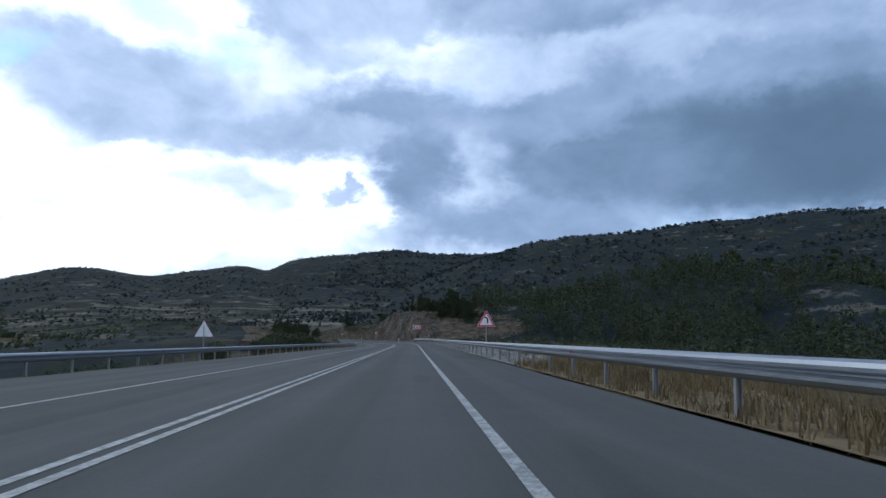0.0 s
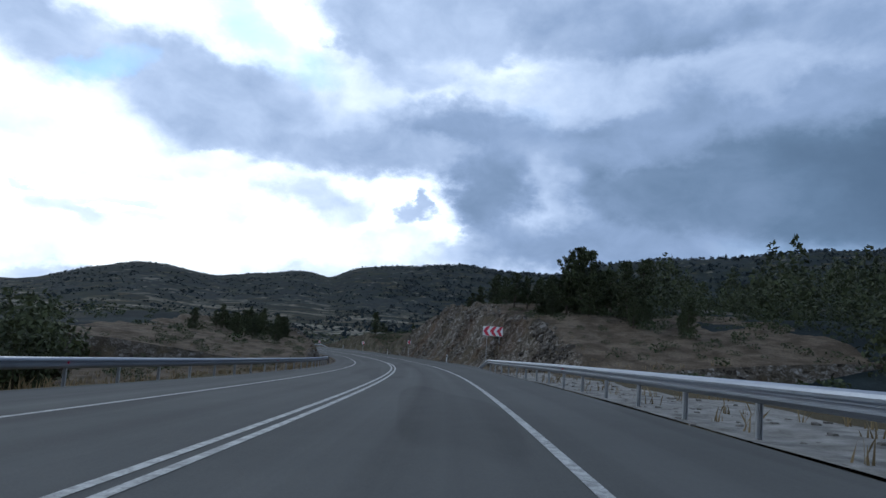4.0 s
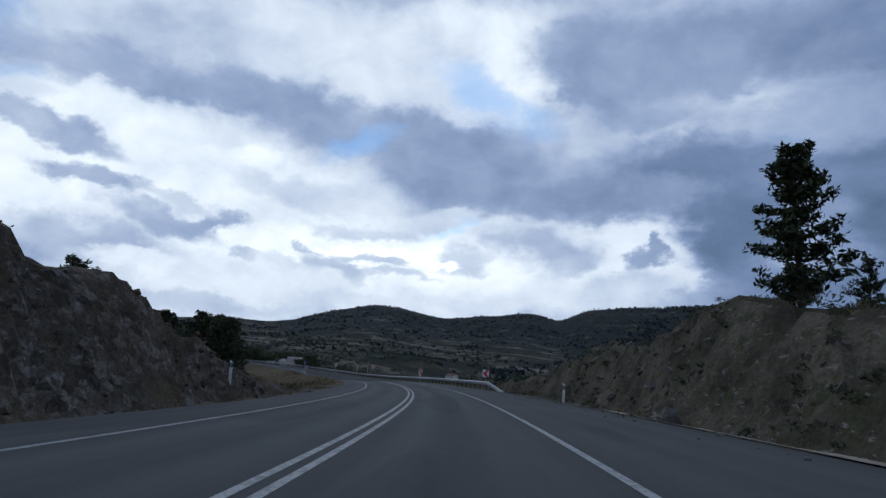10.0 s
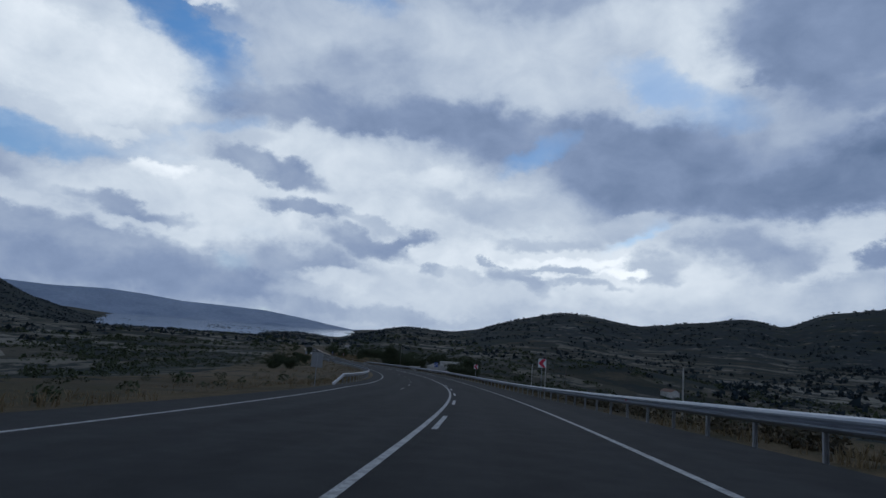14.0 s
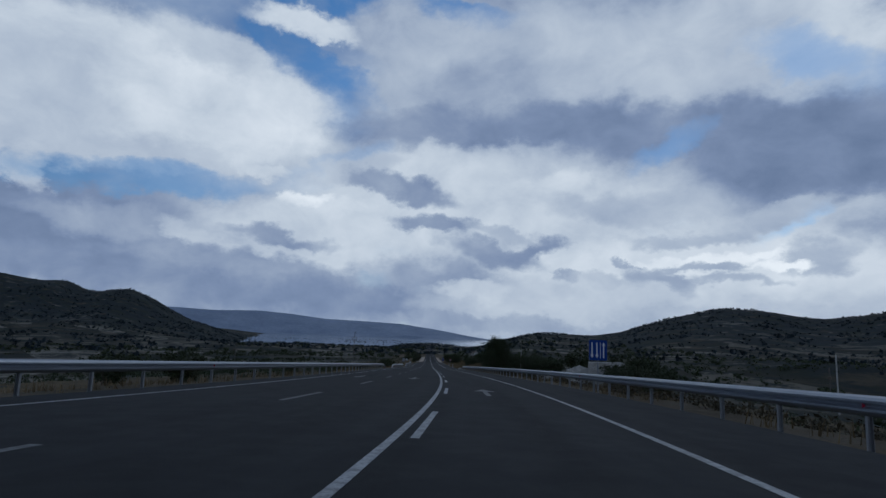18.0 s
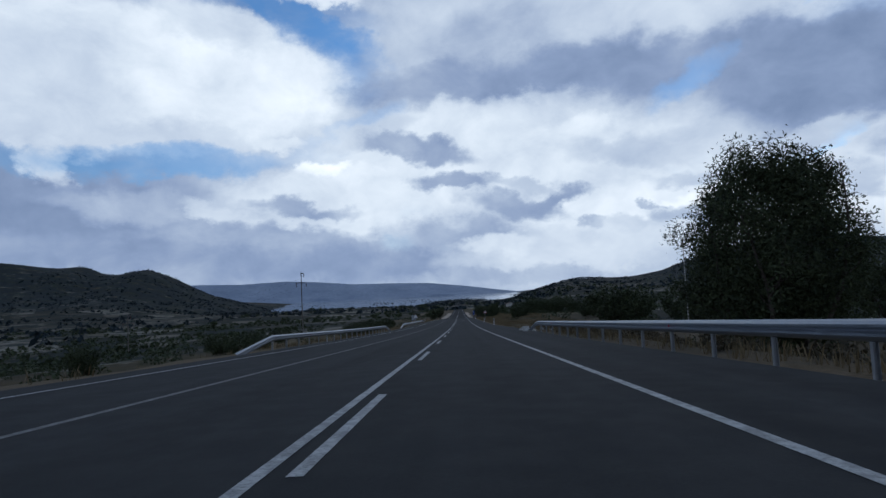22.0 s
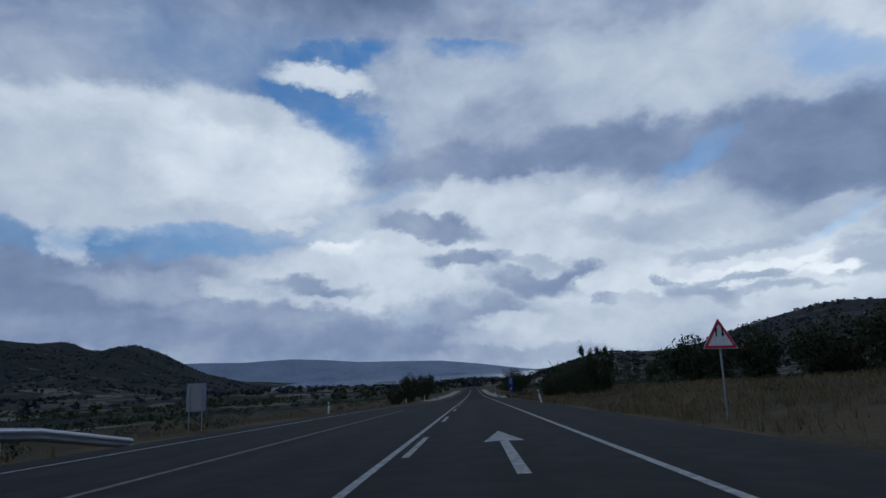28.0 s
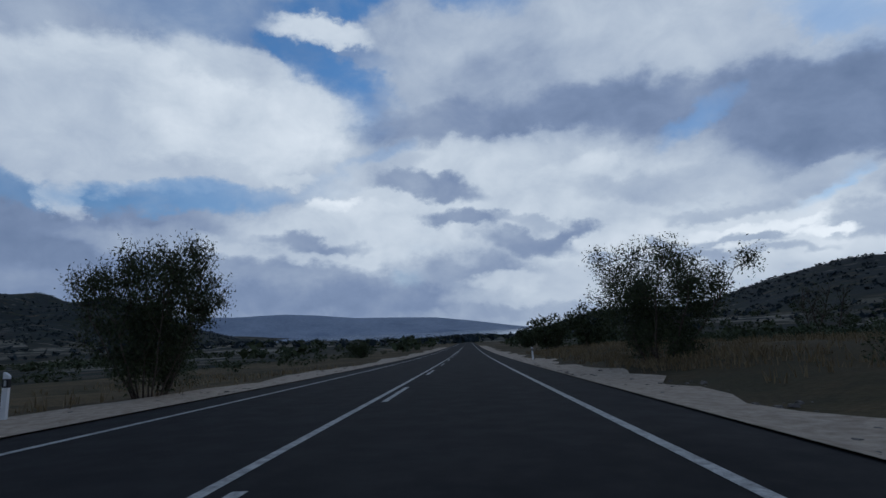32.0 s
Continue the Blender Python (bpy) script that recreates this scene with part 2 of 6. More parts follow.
BRIGHT_WESTERN_CLOUDS = (
    (38.6, 6.3, 15.2, 2.6, 1.12, 0.5, 0), (88.5, 8.8, 8.0, 1.3, 0.62, 0.5, 4), (74.0, 11.0, 4.6, 1.4, 1.18, 0.35, -8),
    (74.5, 12.3, 2.2, 0.8, 1.4, 0.4, -11), (72.3, 9.1, 9.4, 2.2, 1.02, 0.6, 4), (76.7, 8.6, 3.8, 0.7, 0.6, 0.6, 5),
    (84.0, 7.9, 3.5, 0.8, 0.9, 0.6, 19), (71.2, 6.7, 8.3, 0.7, 0.98, 0.6, 4), (79.9, 5.9, 9.9, 1.0, 0.6, 0.6, 3),
    (64.3, 13.7, 4.4, 1.2, 0.54, 0.4, 12), (68.0, 14.5, 2.6, 0.9, 0.6, 0.45, 15), (61.8, 10.4, 3.9, 0.8, 0.54, 0.4, 6),
    (55.5, 7.5, 5.5, 1.1, 0.56, 0.45, 11),
)
LOW_WESTERN_CLOUDS = (
    (50.3, 7.8, 2.1, 0.8, 0.54, 0.45, -22), (47.8, 5.5, 0.8, 0.5, 0.62, 0.5, 3), (54.3, 9.3, 3.3, 0.6, 0.72, 0.6, 9),
    (33.3, 7.4, 5.4, 0.4, 1.38, 0.6, -3), (39.5, 7.2, 2.8, 0.5, 1.3, 0.6, 1), (39.1, 6.0, 2.9, 0.7, 0.72, 0.5, 11),
    (35.3, 6.4, 2.9, 0.5, 0.7, 0.5, -1), (42.4, 7.3, 1.0, 0.3, 0.7, 0.5, 5), (44.0, 5.3, 3.0, 0.6, 0.84, 0.6, 4), (27.7, 7.3, 2.6, 1.2, 0.7, 0.5, -3),
    (37.0, 9.3, 4.1, 0.6, 0.74, 0.6, 0), (69.6, 3.0, 12.7, 1.9, 0.5, 0.5, 3), (61.2, 5.2, 6.1, 1.2, 0.6, 0.6, 6),
)
HORIZON_CLOUDS = (
    (94.1, 4.4, 11.0, 1.6, 0.52, 0.6, 2), (51.9, 3.3, 9.0, 1.6, 0.86, 0.6, -2), (54.7, 1.0, 9.1, 0.8, 0.62, 0.6, 0),
    (42.2, 3.5, 5.8, 0.9, 0.92, 0.6, -5), (57.9, 4.2, 3.3, 0.8, 0.98, 0.6, 2), (30.3, 6.7, 1.9, 0.4, 1.4, 0.6, -7),
    (36.6, 5.7, 2.2, 0.4, 1.25, 0.6, 3), (40.0, 5.4, 2.8, 0.8, 0.66, 0.5, 20), (33.8, 5.3, 2.8, 0.4, 0.76, 0.6, 1),
)
SHOULDER_CLOUDS = (
    (11.5, 26.1, 8.8, 3.4, 0.46, 0.45, 5), (15.8, 23.9, 3.0, 1.0, 0.46, 0.5, 6), (3.1, 25.8, 2.3, 2.5, 0.44, 0.5, 13),
    (10.2, 21.6, 3.6, 1.2, 0.5, 0.5, -3), (4.9, 16.8, 7.0, 2.5, 0.31, 0.5, 3), (12.0, 13.7, 10.3, 2.0, 0.43, 0.5, -2),
    (2.1, 11.0, 3.2, 3.5, 0.27, 0.6, 4), (9.7, 8.1, 1.9, 0.8, 0.47, 0.5, -24), (8.3, 9.4, 1.2, 0.5, 0.47, 0.5, -43),
)
CLOUDS = EASTERN_CLOUDS + LOW_EASTERN_CLOUDS + STORM_CLOUDS + HIGH_WESTERN_CLOUDS + GREAT_CLOUDS + MIDDLE_WESTERN_CLOUDS + BRIGHT_WESTERN_CLOUDS + LOW_WESTERN_CLOUDS + HORIZON_CLOUDS + SHOULDER_CLOUDS
build_sky()
sun = new("sun", bpy.data.lights.new("sun", "SUN"))
sun.data.energy, sun.data.angle, sun.data.color = 0.4, radians(25), (1.0, 0.96, 0.9)
sun.matrix_world = look((0, 0, 0), (math.sin(radians(SUN_AZ)) * math.cos(radians(SUN_EL)), -math.cos(radians(SUN_AZ)) * math.cos(radians(SUN_EL)), -math.sin(radians(SUN_EL))))


# ---- materials ----
def material(name, build, rough=0.9, metal=0.0, shine=0.3):
    m = bpy.data.materials.new(name)
    m.use_nodes = True
    n = Nodes(m.node_tree)
    base, bump, r = build(n)
    ins = {"Base Color": base, "Roughness": rough if r is None else r, "Metallic": metal, "Specular IOR Level": shine}
    if bump is not None:
        ins["Normal"] = n.add("ShaderNodeBump", {"Strength": bump[1], "Distance": bump[2], "Height": bump[0]})
    n.add("ShaderNodeOutputMaterial", {0: n.add("ShaderNodeBsdfPrincipled", ins)})
    return m


def where(n):
    return n.add("ShaderNodeNewGeometry", out=0)


def plain(name, colour, rough=0.6, metal=0.0, grain=6.0, depth=0.25, spread=0.12):
    """A painted or metal surface with faint dirt and wear at two scales."""

    def build(n):
        p = n.add("ShaderNodeTexCoord", out=3)
        dirt = n.noise(p, grain, 5, 0.65)
        fine = n.noise(p, grain * 9, 3, 0.6)
        k = n.math("MULTIPLY_ADD", n.math("SUBTRACT", dirt, 0.5), depth * 2, n.math("MULTIPLY_ADD", n.math("SUBTRACT", fine, 0.5), spread * 2, 1.0))
        col = n.add("ShaderNodeVectorMath", {0: colour, "Scale": k}, operation="SCALE")
        return col, (fine, 0.15, 0.01), n.span(dirt, 0.3, 0.8, rough * 0.85, min(1.0, rough * 1.2))

    return material(name, build, rough, metal)


def asphalt(name, tone, patch):
    """Worn along the wheel tracks, patched and stained; the map gives metres across and along."""

    def build(n):
        p = where(n)
        uv = n.add("ShaderNodeTexCoord", out=2)
        across = n.add("ShaderNodeSeparateXYZ", {0: uv}, 0)
        streak = n.noise(n.add("ShaderNodeMapping", {0: uv, 3: (1.5, 0.012, 1.0)}), 1.0, 4, 0.6)
        track = n.math("COSINE", n.math("MULTIPLY", n.math("SUBTRACT", across, 1.0), 3.4))
        joint = n.noise(n.add("ShaderNodeMapping", {0: uv, 3: (0.35, 0.05, 1.0)}), 1.0, 1, 0.3)
        big, mid, fine = n.noise(p, 0.16, 4, 0.6), n.noise(p, 1.7, 4, 0.6), n.noise(p, 38, 3, 0.7)
        k = n.math("MULTIPLY_ADD", n.math("SUBTRACT", big, 0.5), patch, n.math("MULTIPLY_ADD", n.math("SUBTRACT", mid, 0.5), patch * 0.5, n.math("MULTIPLY_ADD", n.math("SUBTRACT", fine, 0.5), 0.5, 1.0)))
        k = n.math("ADD", k, n.math("MULTIPLY_ADD", n.math("SUBTRACT", streak, 0.5), patch * 1.7, n.math("MULTIPLY", track, patch * 0.22)))
        k = n.math("MULTIPLY", k, n.span(joint, 0.60, 0.62, 1.0, 0.86))
        return n.add("ShaderNodeVectorMath", {0: tone, "Scale": k}, operation="SCALE"), (fine, 0.35, 0.01), n.span(mid, 0.3, 0.7, 0.85, 1.0)

    return material(name, build, 0.9, 0.0, 0.12)


def paint_line(name, tone):
    def build(n):
        p = where(n)
        worn = n.span(n.noise(p, 6, 5, 0.7), 0.38, 0.62, 0.55, 1.0)
        chips = n.span(n.noise(p, 30, 3, 0.7), 0.3, 0.5, 0.55, 1.0)
        return n.add("ShaderNodeVectorMath", {0: tone, "Scale": n.math("MULTIPLY", worn, chips)}, operation="SCALE"), (chips, 0.2, 0.004), None

    return material(name, build, 0.7)


def land(name, far=False, bank=False, bare=False, depth=1.0):
    """Dry grass and earth, bare rock where it is steep, fields and scrub at large."""

    def build(n):
        g = n.add("ShaderNodeNewGeometry")
        p = g.node.outputs["Position"]
        nz = n.add("ShaderNodeSeparateXYZ", {0: g.node.outputs["Normal"]}, 2)
        b0, b1, b2, b3 = n.noise(p, 0.006, 4, 0.6), n.noise(p, 0.035, 5, 0.62), n.noise(p, 0.45, 5, 0.65), n.noise(p, 7.0, 4, 0.7)
        grass = n.ramp(b1, (0.3, (0.044, 0.037, 0.020)), (0.46, (0.085, 0.064, 0.033)), (0.6, (0.140, 0.102, 0.052)), (0.75, (0.11, 0.086, 0.055)))
        grass = n.mix(n.span(b2, 0.42, 0.7), grass, c4(0.060, 0.050, 0.028))
        earth = n.ramp(b2, (0.3, (0.16, 0.115, 0.075)), (0.55, (0.27, 0.215, 0.16)), (0.8, (0.36, 0.31, 0.25)))
        grass = n.mix(n.span(b0, 0.44, 0.62, 0.0, 0.2 if far else 0.28), grass, earth)
        scrub = n.span(n.noise(p, 0.018, 6, 0.72), 0.38, 0.50) if far else n.span(n.noise(p, 0.05, 6, 0.72), 0.50, 0.58)
        grass = n.mix(n.math("MULTIPLY", scrub, 0.9 if far else 0.35), grass, c4(0.022, 0.032, 0.017))
        lay = n.add("ShaderNodeMapping", {0: p, 2: (0.9, 0.8, 0.4) if bank else (0.9, 0.5, 0.0), 3: (1.0, 1.0, 1.7 if bank else 3.2)})
        v1 = n.noise(lay, 0.5, 6, 0.68, 0.6)
        rock = n.ramp(v1, (0.30, (0.045, 0.037, 0.031)), (0.45, (0.115, 0.094, 0.076)), (0.58, (0.20, 0.175, 0.15)), (0.74, (0.36, 0.34, 0.31)))
        if bank:
            warp = n.add("ShaderNodeVectorMath", {0: lay, 1: n.add("ShaderNodeVectorMath", {0: n.noise(p, 1.3, 3, 0.6, out=1), "Scale": 0.9}, operation="SCALE")}, operation="ADD")
            cell = n.add("ShaderNodeTexVoronoi", {"Vector": warp, "Scale": 1.9}, 1)
            small = n.add("ShaderNodeTexVoronoi", {"Vector": warp, "Scale": 5.2}, 1)
            cell, small = n.add("ShaderNodeSeparateColor", {0: cell}, 0), n.add("ShaderNodeSeparateColor", {0: small}, 1)
            tone = n.math("MULTIPLY_ADD", cell, 0.5, n.math("MULTIPLY_ADD", small, 0.35, n.math("MULTIPLY", v1, 0.5)))
            rock = n.ramp(tone, (0.28, (0.020, 0.017, 0.013)), (0.5, (0.076, 0.062, 0.047)), (0.78, (0.135, 0.115, 0.092)), (1.08, (0.29, 0.27, 0.245)))
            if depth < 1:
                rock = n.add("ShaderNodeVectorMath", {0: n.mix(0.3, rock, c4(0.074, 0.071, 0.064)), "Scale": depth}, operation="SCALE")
            soil = n.span(n.noise(p, 0.28, 6, 0.7), 0.46, 0.60, 0.0, 0.85)
            rock = n.mix(soil, rock, n.mix(n.span(b2, 0.35, 0.65), c4(0.050, 0.040, 0.026), c4(0.105, 0.084, 0.054)))
            v1 = n.math("MULTIPLY_ADD", tone, 1.6, v1)
        rust = n.span(n.noise(p, 0.13, 4, 0.6), 0.5, 0.66, 0.0, 0.25 if depth < 1 else 0.5)
        rock = n.mix(rust, rock, c4(0.105, 0.062, 0.038))
        if bank:
            grass = n.mix(n.span(b2, 0.35, 0.65), c4(0.075, 0.056, 0.038), c4(0.16, 0.125, 0.09))
        if far:
            field = n.add("ShaderNodeTexVoronoi", {"Vector": n.add("ShaderNodeMapping", {0: p, 2: (0, 0, 0.6), 3: (1.0, 2.4, 0.0)}), "Scale": 0.011}, 1)
            field = n.add("ShaderNodeSeparateColor", {0: field}, 0)
            tone = n.ramp(field, (0.0, (0.024, 0.025, 0.018)), (0.30, (0.036, 0.033, 0.024)), (0.55, (0.078, 0.068, 0.048)), (0.75, (0.16, 0.138, 0.10)), (0.95, (0.27, 0.245, 0.195)))
            grass = n.mix(n.math("MULTIPLY", n.span(nz, 0.985, 0.998), 0.75), grass, tone)
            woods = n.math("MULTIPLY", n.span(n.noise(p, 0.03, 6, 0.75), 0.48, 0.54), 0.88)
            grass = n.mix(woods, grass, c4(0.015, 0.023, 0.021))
            outcrop = n.math("MULTIPLY", n.span(n.noise(n.add("ShaderNodeMapping", {0: p, 3: (1.0, 1.0, 1.6)}), 0.028, 7, 0.72), 0.585, 0.65), 0.75)
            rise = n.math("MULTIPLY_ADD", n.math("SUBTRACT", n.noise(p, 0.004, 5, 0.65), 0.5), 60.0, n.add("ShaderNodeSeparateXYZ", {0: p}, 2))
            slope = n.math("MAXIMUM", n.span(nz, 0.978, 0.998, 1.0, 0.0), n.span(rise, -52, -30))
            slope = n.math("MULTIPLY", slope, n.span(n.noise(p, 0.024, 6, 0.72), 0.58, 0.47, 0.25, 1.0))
            # dark woods on the far slopes, their blue tint being haze mixed into the colour
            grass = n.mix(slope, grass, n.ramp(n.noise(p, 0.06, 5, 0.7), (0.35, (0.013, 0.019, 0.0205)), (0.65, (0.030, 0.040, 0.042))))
            grass = n.mix(outcrop, grass, n.ramp(b2, (0.3, (0.10, 0.088, 0.068)), (0.7, (0.25, 0.225, 0.185))))
        if bare:
            grass = n.mix(n.span(b1, 0.4, 0.6), c4(0.060, 0.048, 0.028), c4(0.100, 0.074, 0.048))
            rock = n.mix(n.span(b2, 0.38, 0.62), c4(0.056, 0.047, 0.032), c4(0.145, 0.122, 0.088))
            rock = n.mix(n.span(n.noise(p, 0.9, 6, 0.72), 0.50, 0.60, 0.0, 0.8), rock, c4(0.062, 0.063, 0.030))
            rock = n.mix(n.span(n.noise(lay, 1.6, 6, 0.72), 0.58, 0.66, 0.0, 0.85), rock, c4(0.26, 0.24, 0.21))
        steep = n.span(n.math("MULTIPLY_ADD", n.math("SUBTRACT", b2, 0.5), 0.18, nz), 0.80 if bank else 0.74 if not far else 0.3, 0.96 if bank else 0.9 if not far else 0.6, 1.0, 0.0)
        col = n.mix(steep, grass, rock)
        col = n.add("ShaderNodeVectorMath", {0: col, "Scale": n.span(b3, 0.25, 0.75, 0.7, 1.3)}, operation="SCALE")
        return col, (n.math("MULTIPLY_ADD", b3, 0.5, v1), 0.7, 0.12), None

    return material(name, build, 1.0, 0.0, 0.1)


def stone(name, a, b, scale=2.0, bump=0.5):
    def build(n):
        p = n.add("ShaderNodeTexCoord", out=3)
        r = n.add("ShaderNodeObjectInfo", out=5)
        v = n.noise(p, scale, 6, 0.65, 0.4)
        f = n.noise(p, scale * 11, 4, 0.7)
        col = n.ramp(v, (0.3, a), (0.7, b))
        return n.add("ShaderNodeVectorMath", {0: col, "Scale": n.math("MULTIPLY_ADD", f, 0.5, n.math("MULTIPLY_ADD", r, 0.4, 0.55))}, operation="SCALE"), (f, bump, 0.03), None

    return material(name, build, 0.92)


def crag(name):
    """Broken rock whose blocks differ in tone."""

    def build(n):
        p = where(n)
        isl = n.add("ShaderNodeNewGeometry", out=8)
        v, f = n.noise(p, 1.1, 5, 0.65), n.noise(p, 9.0, 4, 0.7)
        k = n.math("MULTIPLY_ADD", isl, 0.55, n.math("MULTIPLY_ADD", f, 0.2, n.math("MULTIPLY", v, 0.45)))
        col = n.ramp(k, (0.3, (0.032, 0.027, 0.021)), (0.55, (0.085, 0.070, 0.055)), (0.78, (0.145, 0.125, 0.103)), (1.0, (0.30, 0.28, 0.255)))
        rust = n.span(n.noise(p, 0.13, 4, 0.6), 0.5, 0.66, 0.0, 0.6)
        return n.mix(rust, col, c4(0.12, 0.072, 0.045)), (f, 0.6, 0.04), None

    return material(name, build, 0.93)


def leafage(name, a, b, scale=0.8):
    def build(n):
        p = where(n)
        isl = n.add("ShaderNodeNewGeometry", out=8)
        v = n.noise(p, scale, 3, 0.6)
        k = n.math("MULTIPLY_ADD", isl, 0.42, n.math("MULTIPLY", v, 0.85))
        return n.ramp(k, (0.32, a), (0.92, b)), None, None

    return material(name, build, 0.75)


M_ASPHALT = asphalt("asphalt_worn", (0.034, 0.035, 0.035), 0.35)
M_ASPHALT_OLD = asphalt("asphalt_pale", (0.106, 0.106, 0.102), 0.35)
M_ASPHALT_NEW = asphalt("asphalt_fresh", (0.016, 0.0165, 0.018), 0.3)
M_LINE = paint_line("road_paint", (0.5, 0.5, 0.48))
M_LINE_WORN = paint_line("worn_road_paint", (0.2, 0.2, 0.19))
M_LAND = land("dry_land")
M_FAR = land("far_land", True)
M_CUT = land("cut_bank", False, True)
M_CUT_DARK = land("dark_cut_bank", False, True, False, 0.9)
M_BANK = land("earth_bank", False, False, True)
# the mountain's pale blue is distance haze painted into the rock colour
M_MOUNTAIN = stone("haze_blue_rock", (0.28, 0.33, 0.42), (0.40, 0.45, 0.54), 0.004, 0.1)
M_GRAVEL = stone("gravel", (0.22, 0.172, 0.124), (0.45, 0.372, 0.285), 3.5)
M_RAIL = plain("galvanised_steel", (0.26, 0.285, 0.325), 0.44, 0.85, 2.5, 0.3)
M_POST = plain("zinc_post", (0.34, 0.35, 0.36), 0.5, 0.7, 4)
M_WHITE = plain("white_sheet", (0.76, 0.76, 0.76), 0.45)
M_RED = plain("red_sheet", (0.58, 0.04, 0.075), 0.5)
M_BLACK = plain("black_sheet", (0.015, 0.015, 0.017), 0.5)
M_BLUE = plain("blue_sheet", (0.012, 0.05, 0.26), 0.45)
M_BACK = plain("bare_aluminium", (0.5, 0.52, 0.53), 0.5, 0.5)
M_ROCK = stone("boulder", (0.075, 0.062, 0.05), (0.26, 0.24, 0.215), 1.2, 0.8)
M_CRAG = crag("broken_rock")
M_STONY = stone("pale_stony_ground", (0.09, 0.083, 0.072), (0.30, 0.285, 0.26), 1.6, 0.9)
M_RUBBLE = stone("broken_asphalt", (0.035, 0.032, 0.03), (0.12, 0.105, 0.09), 2.0, 0.8)
M_SAND = stone("pale_sand", (0.32, 0.29, 0.245), (0.46, 0.43, 0.37), 3.0)
M_PINE = leafage("pine_needles", (0.015, 0.021, 0.010), (0.066, 0.080, 0.032), 0.3)
# foliage of distant trees, bluer than the near pines: haze put into the colour
M_FAR_WOOD = leafage("haze_blue_conifers", (0.010, 0.018, 0.023), (0.030, 0.045, 0.052), 0.05)
M_BUSH = leafage("scrub_leaves", (0.020, 0.030, 0.014), (0.070, 0.085, 0.035))
M_TREE = leafage("olive_leaves", (0.022, 0.030, 0.014), (0.075, 0.088, 0.036))
M_STRAW = stone("straw_ground", (0.10, 0.07, 0.036), (0.27, 0.19, 0.095), 2.6, 0.9)
M_BARK = stone("bark", (0.045, 0.034, 0.026), (0.12, 0.095, 0.075), 5.0)
M_WEED = leafage("brown_weeds", (0.030, 0.026, 0.014), (0.105, 0.082, 0.044))
M_DRY = leafage("dry_grass", (0.10, 0.072, 0.034), (0.28, 0.205, 0.105))
M_WALL = stone("lime_wash", (0.38, 0.36, 0.32), (0.64, 0.61, 0.56), 0.8, 0.2)
M_TILE = stone("clay_tiles", (0.13, 0.085, 0.065), (0.24, 0.15, 0.11), 1.5)
M_WOOD = stone("grey_wood", (0.10, 0.085, 0.07), (0.2, 0.175, 0.15), 4.0)
M_WIRE = plain("cable", (0.03, 0.03, 0.03), 0.5)
M_PORC = plain("insulator", (0.12, 0.07, 0.05), 0.3)


def water():
    def build(n):
        v = n.noise(where(n), 0.02, 3, 0.5)
        return n.ramp(v, (0.3, (0.40, 0.44, 0.47)), (0.7, (0.50, 0.54, 0.56))), (v, 0.05, 1.0), None

    return material("lake_water", build, 0.08)


M_WATER = water()

# ---- mesh tools ----
def smooth01(v):
    v = np.clip(v, 0, 1)
    return v * v * (3 - 2 * v)


def value_noise(x, y, seed=0):
    """Smooth lattice noise, 0 to 1, for arrays."""
    xi, yi = np.floor(x), np.floor(y)
    fx, fy = x - xi, y - yi
    fx, fy = fx * fx * (3 - 2 * fx), fy * fy * (3 - 2 * fy)

    def corner(a, b):
        h = np.sin((xi + a) * 127.1 + (yi + b) * 311.7 + seed * 74.7) * 43758.5453
        return h - np.floor(h)

    top = corner(0, 0) * (1 - fx) + corner(1, 0) * fx
    low = corner(0, 1) * (1 - fx) + corner(1, 1) * fx
    return top * (1 - fy) + low * fy


def fbm(x, y, octaves=4, seed=0, gain=0.5):
    v, a, k = 0, 1.0, 0.0
    for i in range(octaves):
        v, k = v + a * value_noise(x * 2**i, y * 2**i, seed + i), k + a
        a *= gain
    return v / k - 0.5


def mesh_object(name, verts, faces, mat, smooth=False):
    me = bpy.data.meshes.new(name)
    me.from_pydata([tuple(map(float, v)) for v in verts], [], faces)
    if smooth:
        me.shade_smooth()
    me.materials.append(mat)
    return new(name, me)


def grid_faces(rows, cols, flip=False):
    out = []
    for i in range(rows - 1):
        for j in range(cols - 1):
            a = i * cols + j
            out.append((a, a + cols, a + cols + 1, a + 1) if flip else (a, a + 1, a + cols + 1, a + cols))
    return out


# ---- the land ----
def keyed(s, pairs):
    return np.interp(s, [p[0] for p in pairs], [p[1] for p in pairs])


CUT_R = ((138, 0), (146, 2), (156, 4.2), (170, 6.2), (182, 8.0), (200, 9.5), (212, 9.3), (222, 7.0), (230, 4.4), (238, 2.8), (247, 2.0), (255, 2.4), (263, 3.8), (275, 4.6), (290, 3.8), (305, 1.5), (318, 0))
TOE_R = ((130, 15), (158, 11.5), (175, 9.2), (240, 8.6), (255, 10), (300, 10.5), (330, 9))
CUT_L = ((160, 0), (172, 1.4), (186, 2.4), (205, 3.2), (225, 4.2), (242, 6.0), (262, 6.4), (272, 4), (282, 1.2), (292, 0))
TOE_L = ((150, 10), (185, 8.0), (300, 7.8))
PAVE_R = ((-200, 6.4), (135, 6.4), (155, 7.8), (290, 7.8), (318, 6.6), (580, 6.6), (600, 7.2), (615, 7.2), (640, 6.5), (755, 6.4), (784, 5.0), (4000, 5.0))
PAVE_L = ((-200, 9.6), (60, 9.4), (110, 7.6), (150, 6.2), (330, 6.2), (390, 8.6), (745, 8.6), (790, 4.9), (4000, 4.9))
